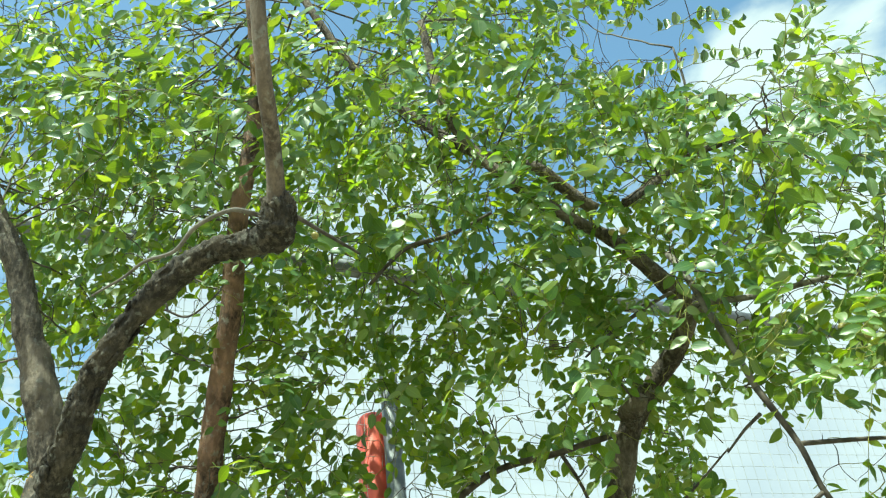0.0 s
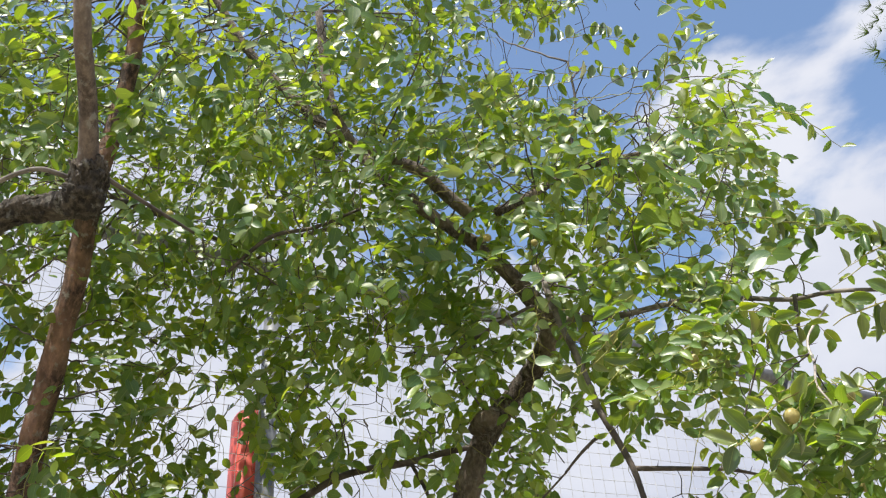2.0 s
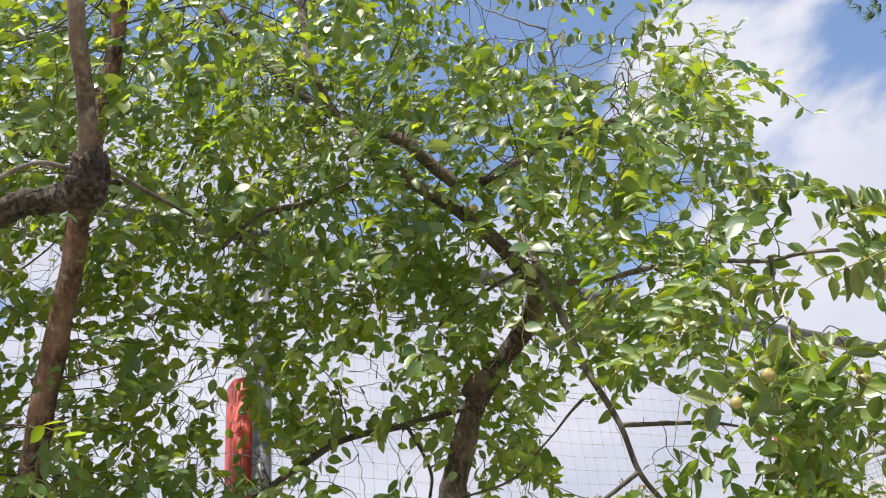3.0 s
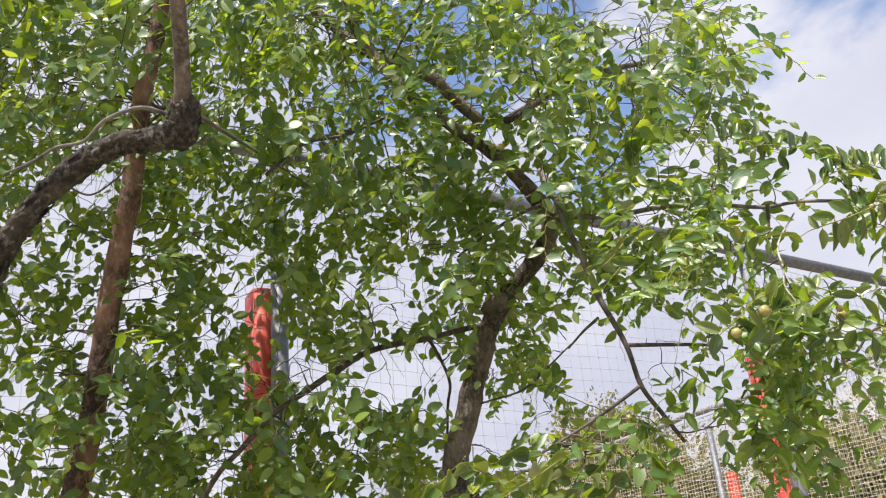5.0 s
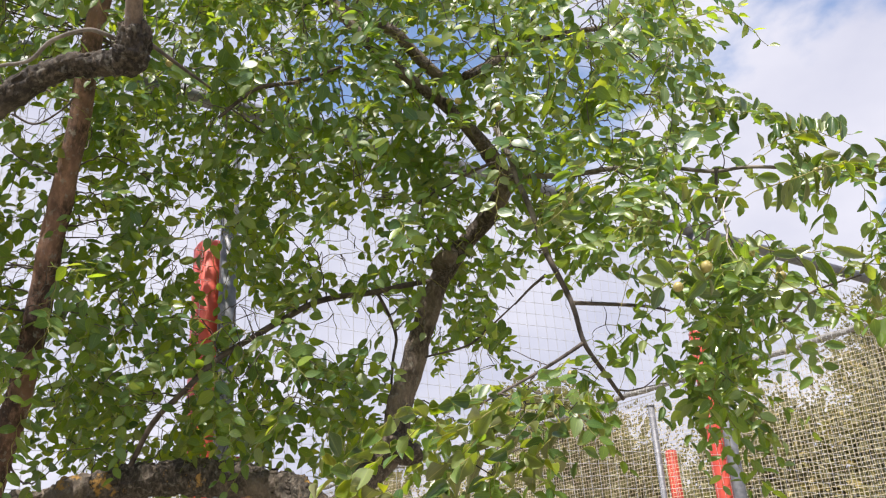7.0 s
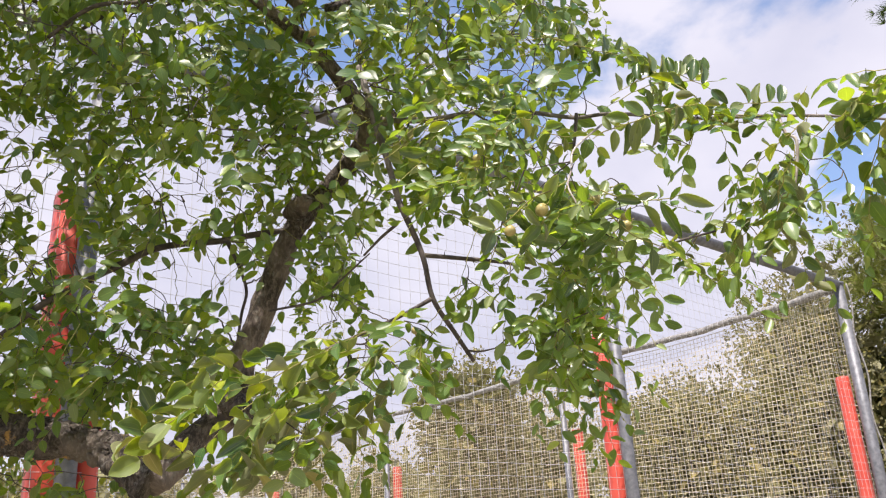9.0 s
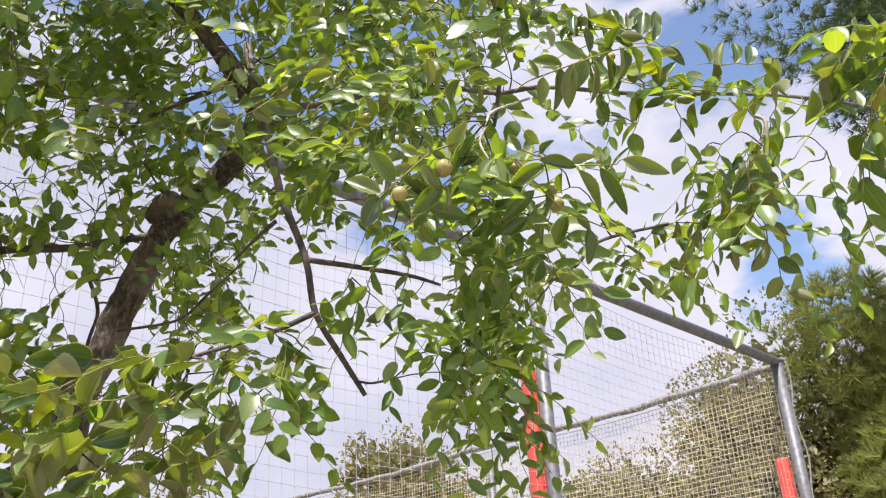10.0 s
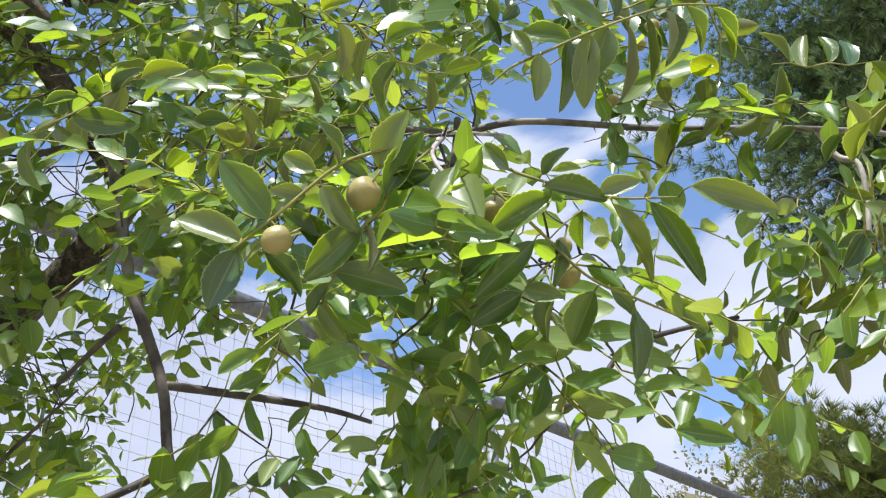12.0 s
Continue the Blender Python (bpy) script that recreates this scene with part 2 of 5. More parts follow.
def tube(path, radii, sides=8, lumps=0.0, origin=(0, 0, 0), closed=True):
    """A tapered tube: vertices and faces."""
    path = np.asarray(path, float)
    n = len(path)
    radii = np.interp(np.linspace(0, 1, n), np.linspace(0, 1, len(radii)), radii)
    way = np.gradient(path, axis=0)
    way /= np.linalg.norm(way, axis=1)[:, None] + 1e-9
    ref = np.array([0.3, 0.2, 0.93]) if abs(way[0][2]) < 0.8 else np.array([0.9, 0.3, 0.1])
    verts, faces = [], []
    u = np.cross(way[0], ref)
    for i in range(n):
        u = u - way[i] * (u @ way[i])
        u /= np.linalg.norm(u)
        v = np.cross(way[i], u)
        for k in range(sides):
            a = 2 * math.pi * k / sides
            off = math.cos(a) * u + math.sin(a) * v
            r = radii[i]
            if lumps:
                q = path[i] + off * r
                r *= 1 + lumps * (0.8 * noise.noise(Vector(q * 9)) + 0.8 * noise.noise(Vector(q * 30)))
                r *= 1 + 0.45 * lumps * noise.noise(Vector((math.cos(a) * 5, math.sin(a) * 5, i * 0.35))) + 0.5 * lumps * noise.noise(Vector(q * 85))
            verts.append(path[i] + off * r - origin)
    for i in range(n - 1):
        for k in range(sides):
            a, b = i * sides + k, i * sides + (k + 1) % sides
            faces.append((a, b, b + sides, a + sides))
    if closed:
        faces += [tuple(range(sides))[::-1], tuple(range((n - 1) * sides, n * sides))]
    return verts, faces


LEAF_ROWS = {"far": [(0.0, 0.0), (0.12, 0.33), (0.36, 0.49), (0.62, 0.43), (0.84, 0.22), (1.0, 0.0)],
             "near": [(0.0, 0.04), (0.08, 0.23), (0.2, 0.40), (0.34, 0.48), (0.5, 0.5), (0.65, 0.445), (0.79, 0.335), (0.90, 0.205), (0.965, 0.10), (1.0, 0.0)]}
_v, _w = zip(*LEAF_ROWS["near"])
LEAF_ROWS["fine"] = [(t, float(np.interp(t, _v, _w)) if 0 < t < 1 else (0.03 if t == 0 else 0.0)) for t in np.linspace(0, 1, 21)]


def leaf_shape(kind, length, width, fold=0.25, curl=0.18, twist=0.0, serrate=0.0, wave=0.0):
    """One leaf along +y with its hollow face to +z: vertices, faces and uvs."""
    verts, uvs, faces, rows = [], [], [], []
    cols = (-1, 0, 1) if kind == "far" else (-1, -0.55, 0, 0.55, 1)
    for i, (v, w) in enumerate(LEAF_ROWS[kind]):
        y, droop = v * length, -curl * length * v * v
        if w < 0.025:
            rows.append([len(verts)] * len(cols))
            verts.append((0, y, droop))
            uvs.append((0.5, v))
            continue
        row = []
        for s in cols:
            edge = abs(s) == 1
            ww = w * width * (1 + (serrate if i % 2 else -serrate) * edge)
            ang = twist * v
            x = s * ww * (1 - 0.25 * min(fold, 1.0) * abs(s))
            z = abs(s) ** 1.5 * ww * fold + wave * ww * math.sin(9 * v + 2 * s) * edge
            row.append(len(verts))
            verts.append((x * math.cos(ang) - z * math.sin(ang), y, droop + x * math.sin(ang) + z * math.cos(ang)))
            uvs.append((0.5 + 0.5 * s, v))
        rows.append(row)
    for a, b in zip(rows, rows[1:]):
        for k in range(len(cols) - 1):
            f = [a[k], a[k + 1], b[k + 1], b[k]]
            f = [x for i, x in enumerate(f) if x not in f[:i]]
            if len(f) > 2:
                faces.append(tuple(f))
    return np.array(verts), faces, np.array(uvs)


def leaf_frame(base, along, face):
    """The pose of a leaf that grows from base."""
    y = np.asarray(along, float) / np.linalg.norm(along)
    x = np.cross(y, face)
    x /= np.linalg.norm(x) + 1e-9
    z = np.cross(x, y)
    return Matrix(((x[0], y[0], z[0], base[0]), (x[1], y[1], z[1], base[1]), (x[2], y[2], z[2], base[2]), (0, 0, 0, 1)))


class Heap:
    """Many small pieces gathered into one mesh."""

    def __init__(self):
        self.v, self.f, self.k, self.u, self.n = [], [], [], [], 0

    def add(self, verts, faces, uvs=None):
        verts = np.asarray(verts, float)
        self.v.append(verts)
        self.f.append(np.fromiter((i for f in faces for i in f), np.int32) + self.n)
        self.k.append(np.fromiter((len(f) for f in faces), np.int32))
        self.u.append(uvs if uvs is not None else np.full((len(verts), 2), 0.5))
        self.n += len(verts)

    def mesh(self, name, origin=(0, 0, 0)):
        return raw_mesh(name, np.vstack(self.v) - np.array(origin), np.concatenate(self.f), np.concatenate(self.k), np.vstack(self.u))


def raw_mesh(name, verts, loops, sizes, uvs=None):
    """A mesh from flat arrays."""
    me = bpy.data.meshes.new(name)
    me.vertices.add(len(verts))
    me.vertices.foreach_set("co", np.ascontiguousarray(verts, np.float32).ravel())
    me.loops.add(len(loops))
    me.loops.foreach_set("vertex_index", np.ascontiguousarray(loops, np.int32))
    me.polygons.add(len(sizes))
    me.polygons.foreach_set("loop_start", np.r_[0, np.cumsum(sizes)[:-1]].astype(np.int32))
    if uvs is not None:
        layer = me.uv_layers.new(name="UVMap")
        layer.data.foreach_set("uv", np.asarray(uvs, np.float32)[loops].ravel())
    me.update(calc_edges=True)
    me.validate()
    return me


rng = np.random.default_rng(11)
SMALL_LEAVES = [leaf_shape("far", 1.0, rng.uniform(0.53, 0.66), rng.uniform(0.05, 0.42), rng.uniform(-0.05, 0.35), rng.uniform(-0.5, 0.5)) for _ in range(8)]


# ---------------------------------------------------------------- ground
def ground():
    n, size = 60, 600.0
    s = np.sign(np.linspace(-1, 1, n)) * np.abs(np.linspace(-1, 1, n)) ** 3 * size
    verts = [(x, y, 0.03 * noise.noise(Vector((x * 0.4, y * 0.4, 0))) - 0.02) for y in s for x in s]
    faces = [(j * n + i, j * n + i + 1, (j + 1) * n + i + 1, (j + 1) * n + i) for j in range(n - 1) for i in range(n - 1)]
    tagged(part("ground", pydata("ground", verts, faces), BOUNCE_SOIL, None), "unseen dry sandy ground with thin dry grass, paled to bounce light", "ground", kind="structure")


ground()


# ---------------------------------------------------------------- netted ball-court cage
ALONG, INTO = np.array([0.758, 0.653, 0.0]), np.array([-0.653, 0.758, 0.0])
POST_M = np.array([1.87, 5.66, 0.0])
BAY, CAGE_HIGH = 3.33, 3.81
CORNER = POST_M + ALONG * BAY


def net_sheet(start, way, length, low, high, cell, radius, sag, seed):
    """A knotted net: upright and level cords as thin tubes in one mesh."""
    heap, r = Heap(), np.random.default_rng(seed)
    across = np.cross(way, (0, 0, 1))

    def place(s, z):
        w = 0.03 * noise.noise(Vector((s * 0.6, z * 0.6, seed))) + 0.012 * noise.noise(Vector((s * 2.1, z * 2.1, seed + 5)))
        drop = sag * (0.5 - 0.5 * math.cos(2 * math.pi * s / BAY)) * (z / high)
        wob = 0.012 * noise.noise(Vector((s * 1.3, z * 1.7, seed + 9)))
        return start + way * (s + wob) + across * w + np.array((0, 0, z - drop + 0.012 * noise.noise(Vector((s * 1.9, z * 1.1, seed + 13)))))

    ups, levels = int(length / cell), int((high - low) / cell)
    for i in range(ups + 1):
        heap.add(*tube([place(i * cell, z) for z in np.linspace(low, high, 18)], [radius], 3, closed=False))
    for j in range(levels + 1):
        z = high - j * cell
        heap.add(*tube([place(s, z) for s in np.linspace(0, length, int(length / 0.3))], [radius * (1.6 if j == 0 else 1.0)], 3, closed=False))
    return heap.mesh("net")


def pipe(a, b, radius, cap=0.0):
    return tube([a, (np.array(a) + b) / 2, b], [radius], 14)


def cage():
    root = thing("net_cage", tuple(POST_M), "tall netted ball-court cage of galvanised steel posts with red pads", "sports cage")
    at = np.array(root.location)

    def add(name, vf, material, label=""):
        verts, faces = vf
        return part(name, pydata(name, [tuple(np.array(v) - at) for v in verts], faces), material, root, label)

    def post(base, radius, high):
        add("post", pipe(base, base + (0, 0, high), radius), STEEL)
        add("post_cap", pipe(base + (0, 0, high), base + (0, 0, high + 0.02), radius * 1.15), STEEL)

    def pad(base, top, w=0.046):
        pts, faces = [], []
        for z, s in ((0.15, 0.86), (0.17, 1.0), (top - 0.02, 1.0), (top, 0.86)):
            for a in range(12):
                c, d = math.cos(a * math.pi / 6), math.sin(a * math.pi / 6)
                k = w * s / max(abs(c), abs(d)) ** 0.7
                pts.append(base + ALONG * c * k + INTO * d * k + np.array((0, 0, z)))
        for i in range(3):
            faces += [(i * 12 + a, i * 12 + (a + 1) % 12, (i + 1) * 12 + (a + 1) % 12, (i + 1) * 12 + a) for a in range(12)]
        faces += [tuple(range(12))[::-1], tuple(range(36, 48))]
        add("post_pad", (pts, faces), RED, "red vinyl foam post pad")

    for k in (-2, -1, 0):
        base = POST_M + ALONG * BAY * k
        post(base, 0.04, CAGE_HIGH)
        pad(base - ALONG * (0.0 if k == 0 else 0.03) + INTO * (0.105 if k == 0 else 0.12), 3.12, 0.052 if k == 0 else 0.078)
    pad(POST_M - ALONG * (BAY - 0.1) + INTO * 0.08, 2.15, 0.04)
    post(CORNER, 0.05, CAGE_HIGH)
    pad(CORNER - ALONG * 0.02 + INTO * 0.13, 2.98, 0.055)
    for k in (1, 2, 3, 4):
        base = CORNER + INTO * 3.5 * k
        post(base, 0.04, CAGE_HIGH - 0.25)
        pad(base + ALONG * 0.11 - INTO * 0.10, 3.03, 0.06)
    a, b = POST_M - ALONG * BAY * 2, CORNER
    up = np.array((0, 0, CAGE_HIGH))
    add("top_rail", pipe(a + up, b + up, 0.042), STEEL)
    # bordered top edge of the far net, slung from post to post
    rope = [CORNER + INTO * s + np.array((0, 0, CAGE_HIGH - 0.04 - 0.03 * (0.5 - 0.5 * math.cos(2 * math.pi * s / 3.5)) + 0.015 * noise.noise(Vector((s * 3, 0, 0))))) for s in np.linspace(0, 17.5, 110)]
    add("border_rope", tube(rope, [0.034], 7, 0.35), ROPE, "grey frayed rope along the net's top edge")
    lace = [CORNER + np.array((0.06 + 0.02 * math.sin(z * 9), -0.03, z)) for z in np.linspace(0.2, CAGE_HIGH, 60)]
    add("lacing_cord", tube(lace, [0.008], 5), ROPE)
    near = net_sheet(a - at + INTO * 0.045, ALONG, BAY * 3, 0.05, CAGE_HIGH - 0.05, 0.07, 0.0013, 0.05, 3)
    part("net", near, CORD_BACKLIT, root, "wide-meshed pale netting, coloured grey as if backlit", kind="stuff")
    far = net_sheet(CORNER - at + ALONG * 0.03, INTO, 17.5, 0.05, CAGE_HIGH - 0.1, 0.045, 0.0027, 0.03, 7)
    part("net", far, CORD, root, "close-meshed cream netting", kind="stuff")


cage()


# ---------------------------------------------------------------- trees in the distance
def crown_points(r, centre, radii, count, lumps, shell=0.55):
    """Points in a lumpy crown, denser towards its skin."""
    balls = []
    for _ in range(lumps):
        d = r.normal(size=3)
        d /= np.linalg.norm(d)
        balls.append((np.array(centre) + d * radii * r.uniform(0.25, 0.8), np.array(radii) * r.uniform(0.3, 0.5)))
    balls.append((np.array(centre), np.array(radii) * 0.6))
    out = []
    for i in range(count):
        c, s = balls[r.integers(len(balls))]
        d = r.normal(size=3)
        d /= np.linalg.norm(d)
        out.append((c + d * s * r.uniform(shell, 1.0) ** 0.6, d))
    return out


def pine(place, high, crown_low, radius, seed, tufts, tuft, needles, label):
    r = np.random.default_rng(seed)
    root = thing("pine_tree", place, label, "tree", "pines beside the court")
    path = [np.array((0.15 * math.sin(z * 0.6 + seed), 0.12 * math.cos(z * 0.5), z)) for z in np.linspace(-0.1, high * 0.96, 14)]
    part("trunk", pydata("trunk", *[list(map(tuple, x)) for x in tube(path, [0.19, 0.13, 0.03], 10, 0.15)]), BARK_RED, root)
    centre = np.array((0, 0, (high + crown_low) / 2))
    limbs = Heap()
    pts = crown_points(r, centre, (radius, radius, (high - crown_low) / 2), tufts, 30, 0.55)
    for i, (p, d) in enumerate(pts):
        if i % 110 == 0:
            z0 = min(high * 0.93, max(crown_low * 0.8, p[2] - 0.9))
            root_at = np.array((0, 0, z0))
            tip = root_at + (p - root_at) * 0.85
            limbs.add(*tube([root_at, (root_at + tip) / 2 + (0, 0, -0.12), tip], [0.045, 0.025, 0.008], 5))
    p, d = (np.array(x) for x in zip(*pts))
    n, blades = len(p), 20

    def unit(a):
        return a / (np.linalg.norm(a, axis=-1, keepdims=True) + 1e-9)

    up = unit(d * 0.6 + np.array((0, 0, 0.55)) + r.normal(size=(n, 3)) * 0.25)
    a = unit(np.cross(up, r.normal(size=(n, 3))))
    b = np.cross(up, a)
    size = (tuft * r.uniform(0.7, 1.3, n))[:, None, None]
    t = (np.arange(blades) * 2.4 + r.uniform(0, 0.6, (n, blades)))[..., None]
    w = unit(up[:, None] * r.uniform(0.4, 1.0, (n, blades, 1)) + (a[:, None] * np.cos(t) + b[:, None] * np.sin(t)) * r.uniform(0.45, 0.9, (n, blades, 1)))
    side = unit(np.cross(w, r.normal(size=(n, blades, 3)))) * size * 0.035
    foot = p[:, None]
    verts = np.stack([foot - side, foot + side, foot + w * size], 2).reshape(-1, 3)
    crown = raw_mesh("crown", verts, np.arange(len(verts)), np.full(len(verts) // 3, 3), np.full((len(verts), 2), 0.5))
    part("bough", limbs.mesh("bough"), BARK_OLD, root, kind="stuff")
    part("crown", crown, needles, root, smooth=False, kind="stuff")


def broadleaf(place, high, crown_low, radius, seed, count, leaf=0.11, lumps=12, label="olive-green evergreen tree behind the netting"):
    r = np.random.default_rng(seed)
    root = thing("tree", place, label, "tree", "trees behind the court")
    path = [np.array((0.08 * math.sin(z + seed), 0.08 * math.cos(z * 0.8), z)) for z in np.linspace(-0.1, (high + crown_low) / 2, 9)]
    part("trunk", pydata("trunk", *[list(map(tuple, x)) for x in tube(path, [0.12, 0.08, 0.04], 8, 0.15)]), BARK_MID, root)
    centre = np.array((0, 0, (high + crown_low) / 2))
    limbs, leaves = Heap(), Heap()
    for i, (p, d) in enumerate(crown_points(r, centre, (radius, radius, (high - crown_low) / 2), count * 4, lumps)):
        if i % 280 == 0:
            s = np.array((0, 0, min(p[2], (high + crown_low) / 2) * 0.8))
            limbs.add(*tube([s, (s + p) / 2, p * 1.02], [0.03, 0.018, 0.006], 4))
        inner = i % 3 == 0
        if inner:
            p = centre + (p - centre) * r.uniform(0.35, 0.85)
        along = d + r.normal(size=3) * 0.7
        v, f, u = SMALL_LEAVES[r.integers(8)]
        m = np.array(leaf_frame(p, along, r.normal(size=3) * 0.7 + (0, 0, 0.8)))
        leaves.add((v * leaf * (1.75 if inner else 0.6) * r.uniform(0.7, 1.4)) @ m[:3, :3].T + m[:3, 3], f, u)
    part("bough", limbs.mesh("bough"), BARK_MID, root, kind="stuff")
    part("crown", leaves.mesh("crown"), FAR_LEAF, root, smooth=False, kind="stuff")


pine((8.6, 12.1, 0), 6.25, 1.2, 2.6, 4, 11000, 0.20, NEEDLE, "round-crowned pine with tufted yellow-green needles")
pine((8.6, 8.2, 0), 14.2, 6.7, 3.2, 9, 13000, 0.17, NEEDLE_DARK, "tall dark pine with long drooping boughs")
broadleaf((6.4, 13.4, 0), 6.3, 0.3, 2.6, 21, 8000, 0.10, 20)
broadleaf((4.4, 14.6, 0), 5.3, 0.2, 2.0, 22, 5500, 0.10, 18)
broadleaf((1.2, 17.0, 0), 7.0, 1.2, 1.3, 23, 2600, 0.13, 7, "airy grey-green tree with gaps in its crown")
broadleaf((2.6, 19.0, 0), 6.0, 0.4, 2.2, 24, 3600, 0.12, 18)
broadleaf((-2.7, 18.0, 0), 5.5, 0.6, 1.5, 25, 2200, 0.13)
broadleaf((-6.0, 20.0, 0), 4.6, 0.4, 2.6, 26, 3400, 0.12, 16)
broadleaf((-0.6, 22.0, 0), 5.3, 0.3, 2.6, 27, 3400, 0.12, 18)
broadleaf((-5.2, 11.0, 0), 3.9, 0.4, 1.8, 28, 2600, 0.11)
broadleaf((-10.5, 15.0, 0), 5.2, 0.4, 3.0, 29, 2600, 0.16)


# ---------------------------------------------------------------- jujube tree
TREE = thing("jujube_tree", (-0.80, 2.05, 0.0), "spreading jujube tree with green leaves and ripening fruit", "tree")
ORIGIN = np.array(TREE.location)
BOUGHS = []          # fine points of all limbs, for twigs to grow from


def limb(name, points, radii, material, sides=10, lumps=0.16, label="", steps=7):
    path = curve_through(points, steps)
    if lumps:
        size = np.interp(np.linspace(0, 1, len(path)), np.linspace(0, 1, len(radii)), radii)
        for i in range(1, len(path) - 1):
            path[i] += 0.25 * size[i] * np.array([noise.noise(Vector(path[i] * 7 + k * 9)) for k in range(3)])
    verts, faces = tube(path, radii, sides, lumps, ORIGIN)
    BOUGHS.append(path)
    return part(name, pydata(name, [tuple(v) for v in verts], faces), material, TREE, label)


limb("trunk", [(-0.80, 2.05, -0.05), (-0.82, 2.06, 0.35), (-0.86, 2.08, 0.8), (-0.92, 2.14, 1.25), (-0.98, 2.25, 1.6)], [0.15, 0.12, 0.11, 0.105, 0.10], BARK_OLD, 18, 0.18, "stout dark fissured trunk")
limb("limb", [(-0.94, 2.18, 1.35), (-0.92, 2.0, 1.75), (-0.88, 1.78, 2.0), (-0.822, 1.654, 2.132)], [0.08, 0.065, 0.056], BARK_OLD, 14, 0.2)
limb("limb", [(-0.98, 2.22, 1.5), (-1.05, 2.38, 1.7), (-1.123, 2.472, 1.808)], [0.09, 0.08, 0.075], BARK_OLD, 14, 0.2)
limb("limb", [(-0.82, 1.66, 2.14), (-0.812, 1.669, 2.332)], [0.060, 0.048], BARK_LICHEN, 18, 0.25)
limb("limb", [(-0.822, 1.654, 2.132), (-0.651, 1.482, 2.193), (-0.556, 1.401, 2.277), (-0.509, 1.370, 2.358), (-0.454, 1.355, 2.405), (-0.351, 1.330, 2.491), (-0.250, 1.323, 2.534), (-0.156, 1.333, 2.541), (-0.109, 1.327, 2.542), (-0.093, 1.310, 2.572), (-0.089, 1.297, 2.590)], [0.0420, 0.0330, 0.0275, 0.0245, 0.0230, 0.0225, 0.0235, 0.0255, 0.0310, 0.0255, 0.0185], BARK_OLD, 36, 0.36, "gnarled dark limb with a sharp elbow", steps=24)
limb("limb", [(-0.98, 2.3, 1.6), (-0.846, 2.239, 1.937), (-0.781, 2.183, 2.076), (-0.705, 2.113, 2.324), (-0.633, 2.029, 2.576), (-0.567, 1.964, 2.786), (-0.504, 1.884, 3.051), (-0.465, 1.863, 3.229), (-0.408, 1.806, 3.490), (-0.383, 1.695, 3.860)], [0.039, 0.035, 0.031, 0.026, 0.021], BARK_RED, 12, 0.1, "straight reddish-brown stem")
limb("limb", [(-1.123, 2.472, 1.808), (-0.893, 2.465, 1.838), (-0.695, 2.454, 1.877), (-0.449, 2.449, 1.906), (-0.157, 2.457, 1.868), (-0.029, 2.408, 1.806), (0.045, 2.368, 1.746)], [0.0665, 0.0570, 0.0475, 0.0446, 0.0427], BARK_LICHEN, 36, 0.34, "thick level limb with orange lichen", steps=24)
limb("limb", [(0.045, 2.368, 1.746), (0.108, 2.431, 1.837), (0.201, 2.500, 1.944), (0.234, 2.522, 2.090), (0.282, 2.516, 2.225), (0.331, 2.505, 2.344), (0.381, 2.493, 2.466), (0.457, 2.490, 2.564), (0.536, 2.439, 2.621), (0.607, 2.384, 2.714), (0.579, 2.323, 2.763), (0.520, 2.256, 2.828), (0.452, 2.206, 2.901), (0.365, 2.179, 2.971), (0.245, 2.152, 3.094), (0.148, 2.131, 3.233), (0.065, 2.108, 3.435), (0.032, 2.080, 3.799)], [0.0405, 0.0400, 0.0390, 0.0355, 0.0345, 0.0310, 0.0280, 0.0290, 0.0234, 0.0198, 0.0171, 0.0171, 0.0153, 0.0126], BARK_MID, 18, 0.16, "slender leaning stem")
limb("twig", [(0.400, 2.478, 2.449), (0.274, 2.497, 2.449), (0.161, 2.527, 2.447), (-0.006, 2.482, 2.417), (-0.118, 2.449, 2.355), (-0.215, 2.437, 2.297), (-0.306, 2.415, 2.237), (-0.380, 2.365, 2.137), (-0.485, 2.394, 2.053), (-0.569, 2.438, 1.929)], [0.008, 0.010, 0.010, 0.009, 0.008], TWIG, 7, 0.1)
limb("twig", [(0.170, 2.530, 2.442), (0.198, 2.565, 2.376), (0.212, 2.610, 2.313), (0.198, 2.615, 2.241), (0.185, 2.604, 2.095)], [0.006, 0.004], TWIG, 6, 0.05)
limb("twig", [(0.593, 2.256, 2.831), (0.618, 2.174, 2.706), (0.643, 2.164, 2.590), (0.668, 2.147, 2.492), (0.694, 2.149, 2.373)], [0.0100, 0.0092, 0.0085, 0.0080], TWIG_GREY, 9, 0.1, "pale grey dead stick")
limb("twig", [(0.843, 2.263, 2.013), (0.872, 2.255, 2.006), (0.907, 2.243, 2.008)], [0.003, 0.0015], TWIG, 5, 0)
limb("twig", [(0.694, 2.149, 2.373), (0.746, 2.169, 2.234), (0.766, 2.178, 2.125), (0.813, 2.227, 2.053), (0.857, 2.273, 1.988)], [0.0085, 0.007, 0.0065, 0.005], TWIG, 8, 0.08)
limb("twig", [(0.746, 2.169, 2.234), (0.838, 2.203, 2.233), (0.949, 2.249, 2.231), (1.016, 2.276, 2.220)], [0.006, 0.005, 0.003], TWIG, 6, 0.05)
limb("twig", [(0.763, 2.178, 2.124), (0.688, 2.142, 2.074), (0.600, 2.057, 2.011), (0.493, 1.973, 1.944)], [0.006, 0.003], TWIG, 6, 0.05)
limb("twig", [(0.686, 2.160, 2.315), (0.644, 2.198, 2.297), (0.597, 2.230, 2.264)], [0.005, 0.003], TWIG, 6, 0.05)
